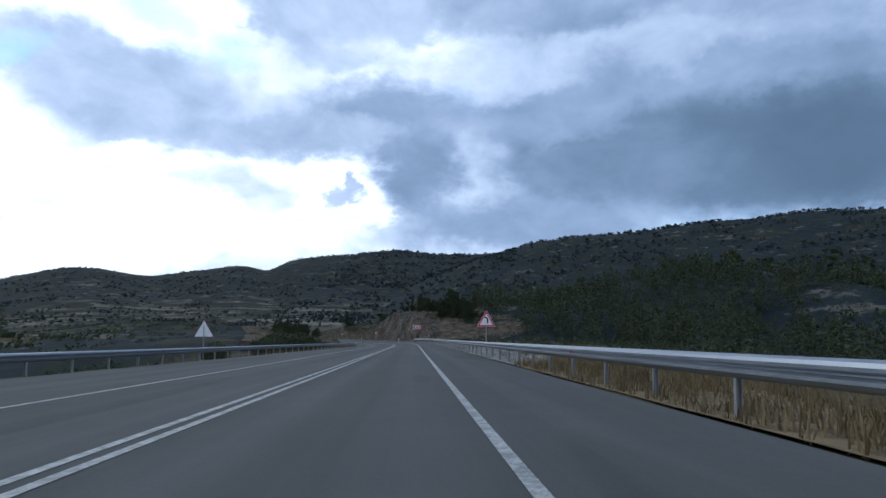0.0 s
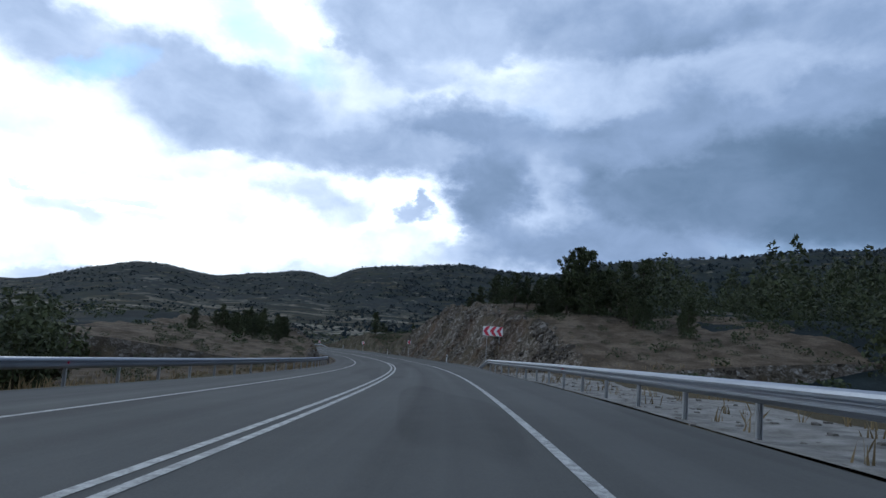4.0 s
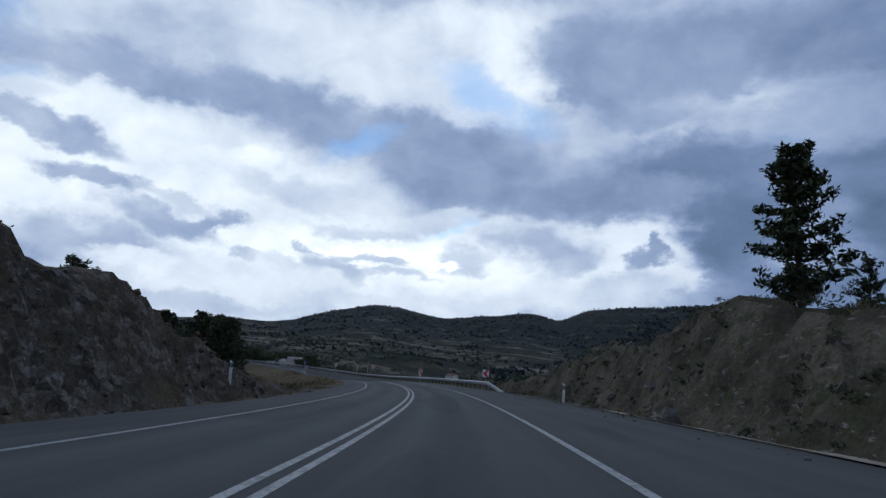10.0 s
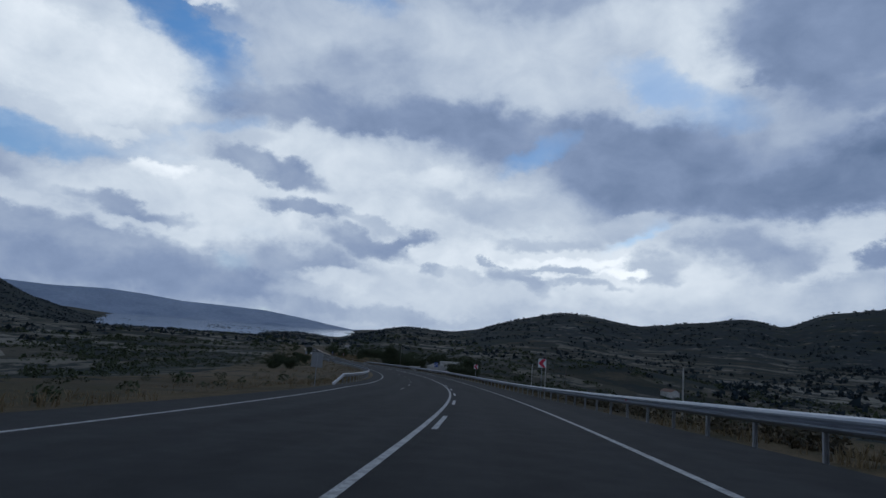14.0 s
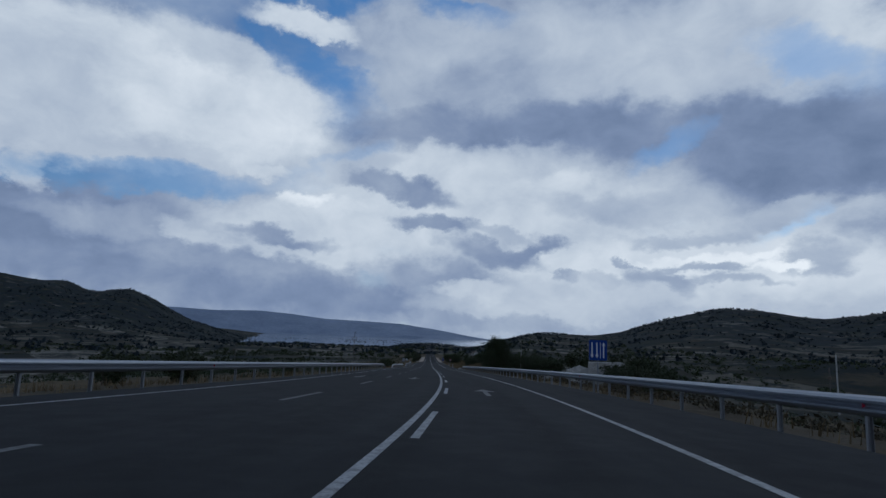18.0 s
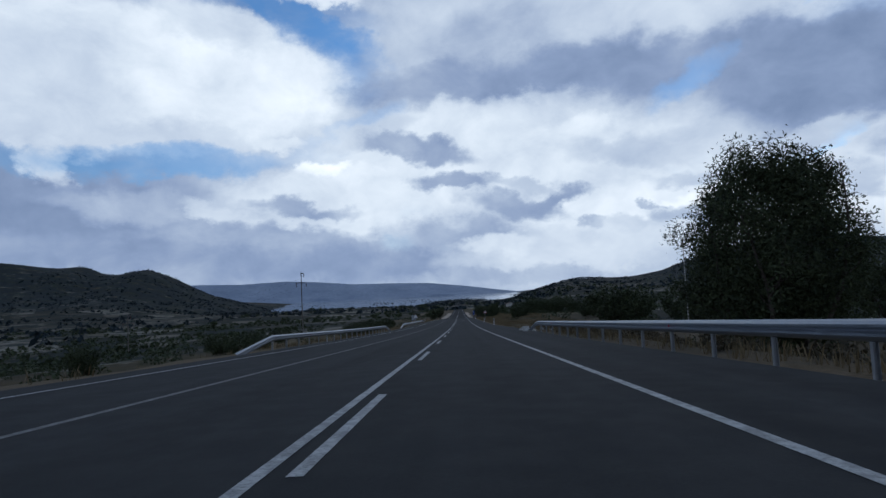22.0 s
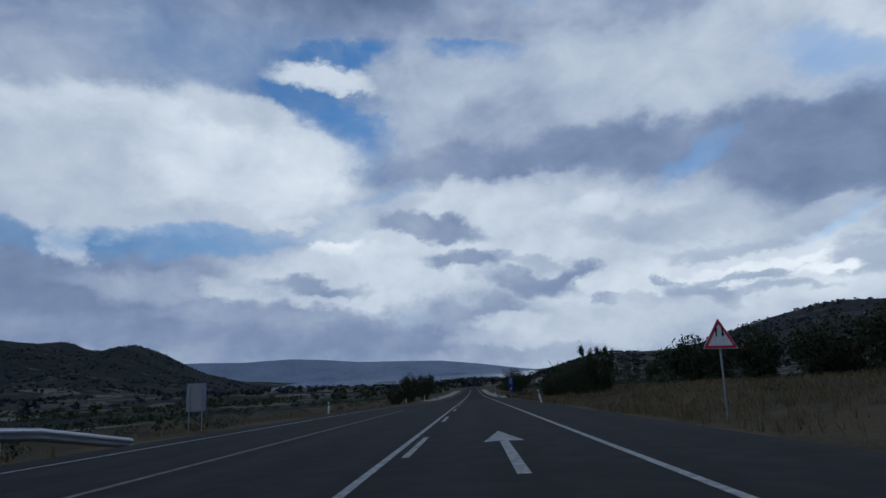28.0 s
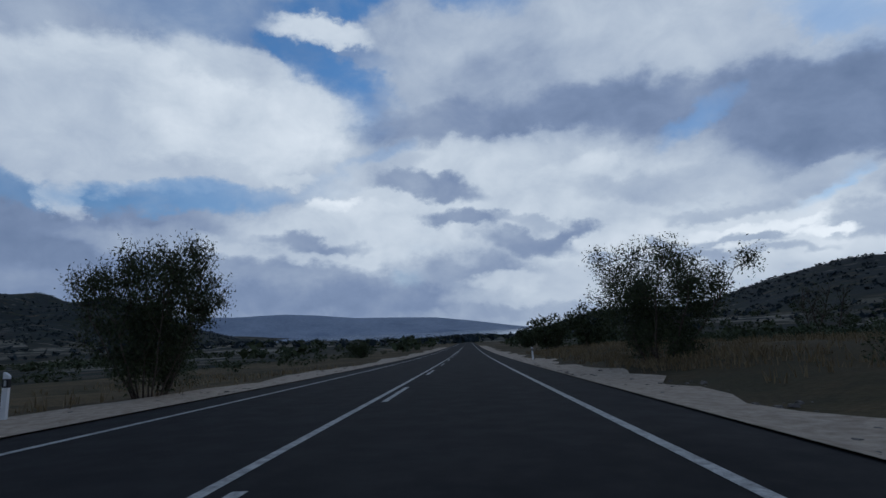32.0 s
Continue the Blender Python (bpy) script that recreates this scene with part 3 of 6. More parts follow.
FALL_R = ((-200, 0.25), (120, 0.2), (140, 0), (310, 0.0), (330, 1.2), (420, 1.6), (500, 2.6), (575, 2.2), (600, 0.5), (650, 0.4), (700, -1.0), (760, -0.8), (800, -0.9), (860, -0.8), (910, 0.1), (4000, 0.2))
FALL_L = ((-200, 2.5), (120, 2), (165, 0.5), (290, 0.2), (330, 1.5), (640, 1.5), (760, 0.4), (4000, 0.4))
PLAIN = -62.0
CENTRE = on_road(200, 0)
# ridges round the valley: range from the road, depth in front and behind, then bearing and crest level
RIDGE_AHEAD = (2100, 760, 380, ((-30, 122), (-8, 114), (0, 115), (4, 130), (6, 120), (9, 106), (12, 104), (14.5, 91), (16, 72), (17.6, 44), (19.5, 62), (21, 66), (23, 52), (25.5, 42), (28.5, 22), (31, 40), (33, 52), (35, 55), (37, 40), (39, 24), (41, 0), (43, -28), (46, -36), (48.5, -30), (51, -43), (54, -56), (57, -74), (60, -62)))
RIDGE_RIGHT = (1500, 620, 380, ((-100, 36), (-70, 106), (-52, 160), (-37, 178), (-28, 160), (-20, 140), (-12, 120), (-5, 68), (3, -4), (8, -62)))
RIDGE_LEFT = (2600, 800, 420, ((69, -62), (74, -74), (78, -44), (80, -22), (81.3, 10), (82.8, 52), (84.4, 80), (85.5, 72), (86.6, 60), (87.7, 68), (89, 96), (90.6, 88), (92.5, 102), (94, 108), (96, 96), (100, 104), (112, 114), (130, 64)))
RIDGES = (RIDGE_AHEAD, RIDGE_RIGHT, RIDGE_LEFT)
# nearer rises: metres along the road, to its right, height over the plain, half width
RISES = ((190, 150, 68, 190), (60, 230, 58, 170), (330, 120, 46, 150), (760, 190, 16, 110), (-60, 150, 56, 150), (230, -90, 40, 100))


def bump_at(x, y, cx, cy, wide):
    return np.exp(-((x - cx) ** 2 + (y - cy) ** 2) / wide**2)


def region(x, y):
    z = PLAIN + 7 * fbm(x / 260, y / 260, 4, 5) + 1.6 * fbm(x / 40, y / 40, 3, 9)
    dx, dy = x - CENTRE[0], y - CENTRE[1]
    r, az = np.hypot(dx, dy), np.degrees(np.arctan2(-dx, dy))
    z = z - 30 * smooth01((r - 1000) / 1100) * smooth01((az - 50) / 6) * smooth01((80 - az) / 6)
    up = np.zeros_like(z)
    for rng, front, back, crest in RIDGES:
        a = np.array([p[0] for p in crest])
        level = sum(np.interp(az + o, a, [p[1] for p in crest]) for o in (-0.3, 0, 0.3)) / 3 - PLAIN
        depth = np.where(r < rng, front, back)
        h = np.maximum(level, 0) * np.exp(-(((r - rng) / depth) ** 2))
        up = np.maximum(up, h * (1 + 0.30 * fbm(x / 300, y / 300, 5, 21, 0.55) * np.clip(np.abs(r - rng) / 300, 0.25, 1)))
    for s, d, high, wide in RISES:
        c = on_road(s, d)
        h = high * bump_at(x, y, c[0], c[1], wide) * (1 + 0.3 * fbm(x / 60, y / 60, 4, 41))
        up = (up**4 + h**4) ** 0.25
    return z + up


NEAR_S = np.arange(-200.0, 3900.0, 4.0)
NEAR_X, NEAR_Y = (np.interp(NEAR_S, ROAD_S, c) for c in (ROAD_X, ROAD_Y))


def to_road(x, y):
    """For places on the plan: metres along the road and to its right."""
    x, y = np.asarray(x, float).ravel(), np.asarray(y, float).ravel()
    s, d = np.zeros_like(x), np.zeros_like(x)
    for lo in range(0, len(x), 4000):
        xs, ys = x[lo:lo + 4000, None], y[lo:lo + 4000, None]
        k = np.argmin((xs - NEAR_X) ** 2 + (ys - NEAR_Y) ** 2, 1)
        a = np.interp(NEAR_S[k], ROAD_S, ROAD_A)
        dx, dy = xs[:, 0] - NEAR_X[k], ys[:, 0] - NEAR_Y[k]
        s[lo:lo + 4000] = NEAR_S[k] - dx * np.sin(a) + dy * np.cos(a)
        d[lo:lo + 4000] = dx * np.cos(a) + dy * np.sin(a)
    return s, d


def height(x, y, s, d):
    """Ground level."""
    zr = np.interp(s, ROAD_S, ROAD_Z)
    right = d > 0
    e = np.abs(d)
    pave = np.where(right, keyed(s, PAVE_R), keyed(s, PAVE_L))
    cut = np.where(right, keyed(s, CUT_R), keyed(s, CUT_L))
    toe = np.where(right, keyed(s, TOE_R), keyed(s, TOE_L))
    fall = np.where(right, keyed(s, FALL_R), keyed(s, FALL_L))
    jag = fbm(s / 7, d / 7 + 40, 5, 3, 0.6)
    lip = cut * (1 + 0.5 * fbm(s / 11, d / 40, 3, 33))
    face = lip * smooth01((e - toe - 0.9 * jag) / np.maximum(0.72 * lip, 0.8)) ** 0.8
    beyond = np.where(cut > 0.3, 0.10 * np.clip(e - toe - 0.9 * cut, 0, 30), 0)
    prof = -0.12 * smooth01((e - pave) / 0.6) - 0.25 * smooth01((e - pave - 0.8) / 1.5) * (cut > 0.5) - fall * smooth01((e - pave - 1.6) / 9) + face + beyond
    rough = smooth01((e - pave) / 3)
    bed = s * 0.30 + e * 0.55 + 2.2 * fbm(s / 9, e / 9, 3, 61)
    ci, cj = np.floor(bed), np.floor(e * 1.1 - s * 0.38 + 2.4 * fbm(s / 6 + 9, e / 6, 3, 71))
    block = np.sin(ci * 127.1 + cj * 311.7) * 43758.5453
    block = block - np.floor(block) - 0.5
    prof = prof + np.clip(cut / 5, 0, 1) * (0.85 * block + 0.5 * (bed - ci - 0.5)) * smooth01((e - toe - 0.3) / 1.0) * smooth01((toe + 0.95 * lip + 0.6 - e) / 1.5)
    prof = prof + rough * (0.35 * fbm(x / 3, y / 3, 4, 7) + np.minimum(cut, 4) * 0.32 * jag * smooth01((e - toe + 0.5) / 1.5))
    near = zr + prof + slant(s) * np.clip(d, -10, 10)
    w = smooth01((e - 26) / np.where(right, 150, 130))
    w = np.where((s < -190) | (s > 3890), 1, w)
    return near * (1 - w) + region(x, y) * w


def ground_at(x, y):
    s, d = to_road(x, y)
    return height(np.asarray(x, float).ravel(), np.asarray(y, float).ravel(), s, d)


def beside(s, d):
    """A place on the ground beside the road."""
    x, y, _ = on_road(s, d)
    return Vector((x, y, float(ground_at([x], [y])[0])))


def spaced(lo, hi, step, far_lo, far_hi, growth=1.13):
    inner = list(np.arange(lo, hi, step))
    v, k = hi, step
    while v < far_hi:
        inner.append(v)
        k = min(k * growth, 70)
        v += k
    v, k, low = lo - step, step, []
    while v > far_lo:
        low.append(v)
        k = min(k * growth, 70)
        v -= k
    return np.array(low[::-1] + inner)


def build_ground():
    gx, gy = spaced(-820, 330, 9, -4300, 3200, 1.10), spaced(-80, 800, 9, -1500, 4300, 1.10)
    X, Y = np.meshgrid(gx, gy)
    x, y = X.ravel(), Y.ravel()
    s, d = to_road(x, y)
    z = height(x, y, s, d)
    cut = np.where(d > 0, keyed(s, CUT_R), keyed(s, CUT_L))
    z -= (2.5 + cut) * (1 - smooth01((np.abs(d) - 24) / 6)) * (s > -60) * (s < 1180) + 0.5 * (s >= 1180) * (1 - smooth01((np.abs(d) - 14) / 20))
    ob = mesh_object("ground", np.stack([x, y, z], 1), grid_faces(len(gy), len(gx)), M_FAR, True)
    tagged(ob, "dry scrubland valley with fields and wooded hills", "ground", kind="structure")


def strip(name, ss, ds_of, mat, label, up=0.0, smooth=True, level=None):
    """A sheet along the road: ds_of(s) gives the offsets at s."""
    D = np.stack([ds_of(s) for s in ss])
    S = np.repeat(ss[:, None], D.shape[1], 1)
    P = on_road(S.ravel(), D.ravel())
    z = height(P[0], P[1], S.ravel(), D.ravel()) if level is None else P[2] + level
    ob = mesh_object(name, np.stack([P[0], P[1], z + up], 1), grid_faces(*D.shape, True), mat, smooth)
    layer = ob.data.uv_layers.new(name="across_along")
    corner = np.empty(len(ob.data.loops), dtype=np.int32)
    ob.data.loops.foreach_get("vertex_index", corner)
    layer.data.foreach_set("uv", np.stack([D.ravel(), S.ravel()], 1)[corner].astype(np.float32).ravel())
    return tagged(ob, label, "ground", kind="structure")


LONG_A = np.arange(-60, 136, 1.0)
LONG_B = np.arange(135, 316, 0.55)
LONG_C = np.concatenate([np.arange(315.5, 420, 1.0), np.arange(420, 860, 2.0), np.arange(860, 1200, 8.0)])


def build_corridor():
    coarse = np.concatenate([np.linspace(-0.4, 12, 34), np.linspace(12.8, 30, 18)])
    fine = np.concatenate([np.linspace(-0.4, 14, 52), np.linspace(14.7, 30, 22)])
    for sign, pave, side in ((1, PAVE_R, "right"), (-1, PAVE_L, "left")):
        for ss, step, name, label, soft in ((LONG_A, coarse, "verge", "dry grass verge beside the asphalt road", True), (LONG_B, fine, "rock_cutting", "blasted rock and earth cutting beside the road", False), (LONG_C, coarse, "verge_beyond", "dry grass verge beside the asphalt road", True)):
            if name == "rock_cutting" and sign > 0:
                bank = ss[ss > 223.5]
                strip("earth_bank_right", bank, lambda s: keyed(s, pave) + step, M_BANK, "brown earth bank with dry weeds beside the road", -0.02, False)
                ss = ss[ss <= bank[0]+ 0.01]
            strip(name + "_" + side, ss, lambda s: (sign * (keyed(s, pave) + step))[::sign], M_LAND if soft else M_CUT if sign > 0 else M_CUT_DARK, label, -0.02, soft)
    far = np.arange(1200, 2300, 20.0)
    for ss, mat, name in ((np.arange(-60, 345, 2.0), M_ASPHALT_OLD, "road_bend"), (np.arange(344, 785, 2.0), M_ASPHALT, "road"), (np.concatenate([np.arange(784, 1200, 4.0), far]), M_ASPHALT_NEW, "road_fresh")):
        strip(name, ss, lambda s: np.linspace(-keyed(s, PAVE_L), keyed(s, PAVE_R), 9), mat, "worn grey asphalt carriageway" if mat is not M_ASPHALT_NEW else "fresh black asphalt carriageway", 0.0, True, 0.0)


def line(name, spans, d_of, width, label, mat=None):
    """A painted line: spans of s, at d_of(s)."""
    verts, faces = [], []
    for a, b in spans:
        ss = np.linspace(a, b, max(2, int((b - a) / 2.5) + 1))
        base = len(verts)
        for s in ss:
            d = d_of(s)
            verts += [on_road(s, d - width / 2, 0.006), on_road(s, d + width / 2, 0.006)]
        faces += [(base + 2 * i, base + 2 * i + 1, base + 2 * i + 3, base + 2 * i + 2) for i in range(len(ss) - 1)]
    ob = mesh_object(name, verts, faces, mat or M_LINE)
    return tagged(ob, label, "road marking", kind="structure")


def build_lines():
    line("edge_line_right", [(-60, 2000)], lambda s: 3.65, 0.13, "solid white edge line on the asphalt")
    line("edge_line_left", [(-60, 2000)], lambda s: -keyed(s, ((-60, 3.7), (330, 3.7), (390, 7.2), (745, 7.2), (790, 3.7), (2600, 3.7))), 0.13, "solid white edge line on the asphalt")
    line("centre_line", [(-60, 790)], lambda s: -0.14, 0.125, "solid white centre line on the asphalt")
    line("centre_line_pair", [(-60, 345)] + [(s, s + 4.5) for s in np.arange(350, 790, 12.0)], lambda s: 0.14, 0.125, "second white centre line on the asphalt")
    line("centre_dashes", [(s, s + 4.5) for s in np.arange(800, 2200, 12.0)], lambda s: 0.0, 0.125, "dashed white centre line on fresh asphalt")
    line("centre_line_fresh", [(790, 1000)], lambda s: -0.28, 0.125, "solid white centre line on fresh asphalt")
    line("lane_dashes", [(s, s + 4.0) for s in np.arange(392, 524, 12.0)], lambda s: -3.65, 0.15, "dashed white lane line on the asphalt", M_LINE_WORN)
    line("lane_line", [(528, 742)], lambda s: -3.65, 0.14, "worn white lane line on the asphalt", M_LINE_WORN)


build_ground()
build_corridor()
build_lines()


def build_distance():
    far = [CENTRE[0] - 3400 * math.sin(radians(70)), CENTRE[1] + 3400 * math.cos(radians(70))]
    ring = [(far[0] + 1500 * math.cos(a), far[1] + 1500 * math.sin(a), -88.0) for a in np.linspace(0, 2 * math.pi, 40, endpoint=False)]
    tagged(mesh_object("lake_water", ring, [tuple(range(40))], M_WATER), "pale lake lying far off below the mountains", "lake", kind="structure")
    az = np.linspace(44, 98, 160)
    up = np.linspace(0, 1, 26)
    A, U = np.meshgrid(az, up)
    A, U = A.ravel(), U.ravel()
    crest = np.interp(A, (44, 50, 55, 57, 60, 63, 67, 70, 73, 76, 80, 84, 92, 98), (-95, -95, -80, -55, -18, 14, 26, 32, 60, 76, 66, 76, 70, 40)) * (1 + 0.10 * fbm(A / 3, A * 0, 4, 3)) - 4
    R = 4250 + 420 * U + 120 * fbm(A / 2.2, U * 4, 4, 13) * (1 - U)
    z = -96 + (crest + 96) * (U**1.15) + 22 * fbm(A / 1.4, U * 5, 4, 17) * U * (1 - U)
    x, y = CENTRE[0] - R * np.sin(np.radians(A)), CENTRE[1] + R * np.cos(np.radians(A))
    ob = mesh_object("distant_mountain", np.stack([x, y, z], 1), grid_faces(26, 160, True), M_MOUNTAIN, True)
    tagged(ob, "long mountain range behind the lake, painted pale blue for haze", "mountain", kind="structure")


build_distance()


# ---- building kit ----
def part(name, bm, mat, parent, label=""):
    me = bpy.data.meshes.new(name)
    bm.to_mesh(me)
    bm.free()
    me.materials.append(mat)
    ob = new(name, me)
    ob.parent = parent
    return tagged(ob, label)


def share(name, me, parent, m, label=""):
    """A part on mesh data that alike parts use too."""
    ob = new(name, me)
    ob.parent = parent
    ob.matrix_local = m
    return tagged(ob, label)


def mesh_of(name, bm, mat, smooth=False):
    me = bpy.data.meshes.new(name)
    bm.to_mesh(me)
    bm.free()
    me.materials.append(mat)
    if smooth:
        me.shade_smooth()
    return me


def thing(name, place, turn, label, category, group=""):
    ob = new(name)
    ob.empty_display_size = 0.2
    ob.matrix_world = Matrix.Translation(place) @ Matrix.Rotation(radians(turn), 4, "Z")
    return tagged(ob, label, category, group)


def add_box(bm, lo, hi, m=None):
    vs = [bm.verts.new((m @ Vector(p)) if m else Vector(p)) for p in ((lo[0], lo[1], lo[2]), (hi[0], lo[1], lo[2]), (hi[0], hi[1], lo[2]), (lo[0], hi[1], lo[2]), (lo[0], lo[1], hi[2]), (hi[0], lo[1], hi[2]), (hi[0], hi[1], hi[2]), (lo[0], hi[1], hi[2]))]
    for f in ((3, 2, 1, 0), (4, 5, 6, 7), (0, 1, 5, 4), (1, 2, 6, 5), (2, 3, 7, 6), (3, 0, 4, 7)):
        bm.faces.new([vs[i] for i in f])
    return vs


def add_tube(bm, points, radii, sides=8, cap=True):
    """A tube along points, with a radius at each."""
    rings = []
    for i, p in enumerate(points):
        p = Vector(p)
        ahead = (Vector(points[min(i + 1, len(points) - 1)]) - Vector(points[max(i - 1, 0)])).normalized()
        q = ahead.to_track_quat("Z", "Y")
        rings.append([bm.verts.new(p + q @ Vector((radii[i] * math.cos(a), radii[i] * math.sin(a), 0))) for a in [2 * math.pi * k / sides for k in range(sides)]])
    for a, b in zip(rings, rings[1:]):
        for k in range(sides):
            bm.faces.new((a[k], a[(k + 1) % sides], b[(k + 1) % sides], b[k]))
    if cap:
        bm.faces.new(rings[0][::-1])
        bm.faces.new(rings[-1])


def add_plate(bm, outline, y0, y1):
    """A flat plate: its outline in x and z, from y0 (front) to y1."""
    front = [bm.verts.new((x, y0, z)) for x, z in outline]
    back = [bm.verts.new((x, y1, z)) for x, z in outline]
    bm.faces.new(front)
    bm.faces.new(back[::-1])
    n = len(outline)
    for i in range(n):
        bm.faces.new((front[i], back[i], back[(i + 1) % n], front[(i + 1) % n]))


def plate_mesh(outlines, y0, y1):
    bm = bmesh.new()
    for o in outlines:
        add_plate(bm, o, y0, y1)
    bmesh.ops.recalc_face_normals(bm, faces=bm.faces)
    return bm


def rounded(points, r, steps=4):
    """Rounds the corners of an outline."""
    out = []
    n = len(points)
    for i in range(n):
        a, b, c = Vector(points[i - 1]), Vector(points[i]), Vector(points[(i + 1) % n])
        p, q = b + (a - b).normalized() * r, b + (c - b).normalized() * r
        for k in range(steps + 1):
            t = k / steps
            v = p * (1 - t) ** 2 + b * 2 * t * (1 - t) + q * t * t
            out.append((v.x, v.y))
    return out


def disc(r, z, n=32):
    return [(r * math.cos(2 * math.pi * k / n), z + r * math.sin(2 * math.pi * k / n)) for k in range(n)]


def lettering(text, size, parent, at, mat):
    cu = bpy.data.curves.new("lettering", "FONT")
    cu.body, cu.size, cu.align_x, cu.align_y, cu.extrude = text, size, "CENTER", "CENTER", 0.002
    tmp = new("lettering", cu)
    me = bpy.data.meshes.new_from_object(tmp)
    bpy.data.objects.remove(tmp)
    me.materials.clear()
    me.materials.append(mat)
    ob = new("lettering", me)
    ob.parent = parent
    ob.matrix_local = pose(*at, 90, 0, 0)
    return ob


# ---- guard rails ----
def rail_meshes():
    bm = bmesh.new()
    for lo, hi in (((-0.045, -0.03, -0.35), (-0.038, 0.03, 0.72)), ((0.038, -0.03, -0.35), (0.045, 0.03, 0.72)), ((-0.038, 0.024, -0.35), (0.038, 0.03, 0.72))):
        add_box(bm, lo, hi)
    post = mesh_of("post", bm, M_POST)
    bm = bmesh.new()
    add_box(bm, (-0.03, -0.012, -0.04), (0.03, 0.0, 0.04))
    bud = mesh_of("reflector", bm, M_RED)
    return post, bud


POST_MESH, BUD_MESH = rail_meshes()
W_PROFILE = ((0.0, 0.775), (-0.05, 0.745), (-0.075, 0.70), (-0.075, 0.665), (-0.012, 0.63), (-0.012, 0.60), (-0.075, 0.565), (-0.075, 0.53), (-0.05, 0.485), (0.0, 0.455))


def guard_rail(s0, s1, d_of, side, slope_start, slope_end):
    """A steel beam on posts along the road, on its side (1: right); its ends may run down into the ground."""
    base = on_road(s0, d_of(s0))
    rail = thing("guard_rail", base, 0, "long galvanised steel guard rail on posts beside the road", "guard rail", "guard rails along the road")
    ss = np.arange(s0, s1 + 0.1, 1.3335)
    verts, faces = [], []
    n = len(W_PROFILE)
    for s in ss:
        d = d_of(s)
        drop = 0.0
        if slope_start and s - s0 < 5.4:
            drop = 0.72 * (1 - (s - s0) / 5.4)
        if slope_end and s1 - s < 5.4:
            drop = 0.72 * (1 - (s1 - s) / 5.4)
        for o, z in W_PROFILE:
            verts.append(on_road(s, d + side * o, max(z - drop - 0.02, -0.25)) - base)
    m = len(verts)
    for i in range(len(ss) - 1):
        for j in range(n - 1):
            a = i * n + j
            faces.append((a, a + 1, a + n + 1, a + n))
    beam = mesh_object("beam", verts, faces, M_RAIL, False)
    beam.parent = rail
    mod = beam.modifiers.new("thickness", "SOLIDIFY")
    mod.thickness = 0.006
    for i, s in enumerate(np.arange(s0 + (5.5 if slope_start else 0.3), s1 - (5.4 if slope_end else 0), 2.667)):
        p = on_road(s, d_of(s) + side * 0.035, -0.02) - base
        m4 = Matrix.Translation(p) @ Matrix.Rotation(radians(heading(s)), 4, "Z")
        share("post", POST_MESH, rail, m4)
        if i % 8 == 3:
            q = on_road(s, d_of(s) - side * 0.03, 0.6) - base
            share("reflector", BUD_MESH, rail, Matrix.Translation(q) @ Matrix.Rotation(radians(heading(s)), 4, "Z"), "small red reflector")
    return rail


# ---- signs ----
def pole(parent, high, x=0.0, y=0.05, r=0.03):
    bm = bmesh.new()
    add_tube(bm, [(x, y, -0.5), (x, y, high)], [r, r], 10)
    return part("pole", bm, M_POST, parent)


def sign_base(name, s, d, label, category, turn=0.0, group=""):
    return thing(name, beside(s, d), heading(s) + turn, label, category, group)


def triangle(side, z):
    h = side * 0.866
    return [(-side / 2, z), (side / 2, z), (0, z + h)]


def arrow_path(points, width, head):
    """A bent arrow as an outline: shaft along points, then a head."""
    pts = [Vector(p) for p in points]
    left, right = [], []
    for i, p in enumerate(pts):
        t = (pts[min(i + 1, len(pts) - 1)] - pts[max(i - 1, 0)]).normalized()
        nrm = Vector((-t.y, t.x))
        left.append(p + nrm * width / 2)
        right.append(p - nrm * width / 2)
    t = (pts[-1] - pts[-2]).normalized()
    nrm = Vector((-t.y, t.x))
    tip = [pts[-1] + nrm * head / 2, pts[-1] + t * head, pts[-1] - nrm * head / 2]
    return [(v.x, v.y) for v in left + tip + right[::-1]]


def warning_sign(s, d, side, low, pictures, label, turn=0.0, lean=0.0):
    sg = sign_base("warning_sign", s, d, label, "road sign", turn)
    sg.matrix_world = sg.matrix_world @ pose(0, 0, 0, 0, lean, 0)
    part("panel", plate_mesh([rounded(triangle(side, low), side * 0.06)], 0.0, 0.02), M_RED, sg, "red triangular border plate")
    part("rim", plate_mesh([rounded(triangle(side * 1.06, low - side * 0.018), side * 0.06)], 0.0205, 0.0208), M_WHITE, sg, "thin white outer edge")
    inner = rounded(triangle(side * 0.74, low + side * 0.077), side * 0.04)
    part("face", plate_mesh([inner], -0.004, -0.001), M_WHITE, sg, "white triangle inside the border")
    for p in pictures:
        part("pictogram", plate_mesh([p], -0.008, -0.005), M_BLACK, sg, "black arrow")
    part("back_sheet", plate_mesh([rounded(triangle(side * 0.99, low + 0.004), side * 0.06)], 0.021, 0.025), M_BACK, sg, "bare grey metal back")
    pole(sg, low + side * 0.6, 0, 0.06)
    return sg


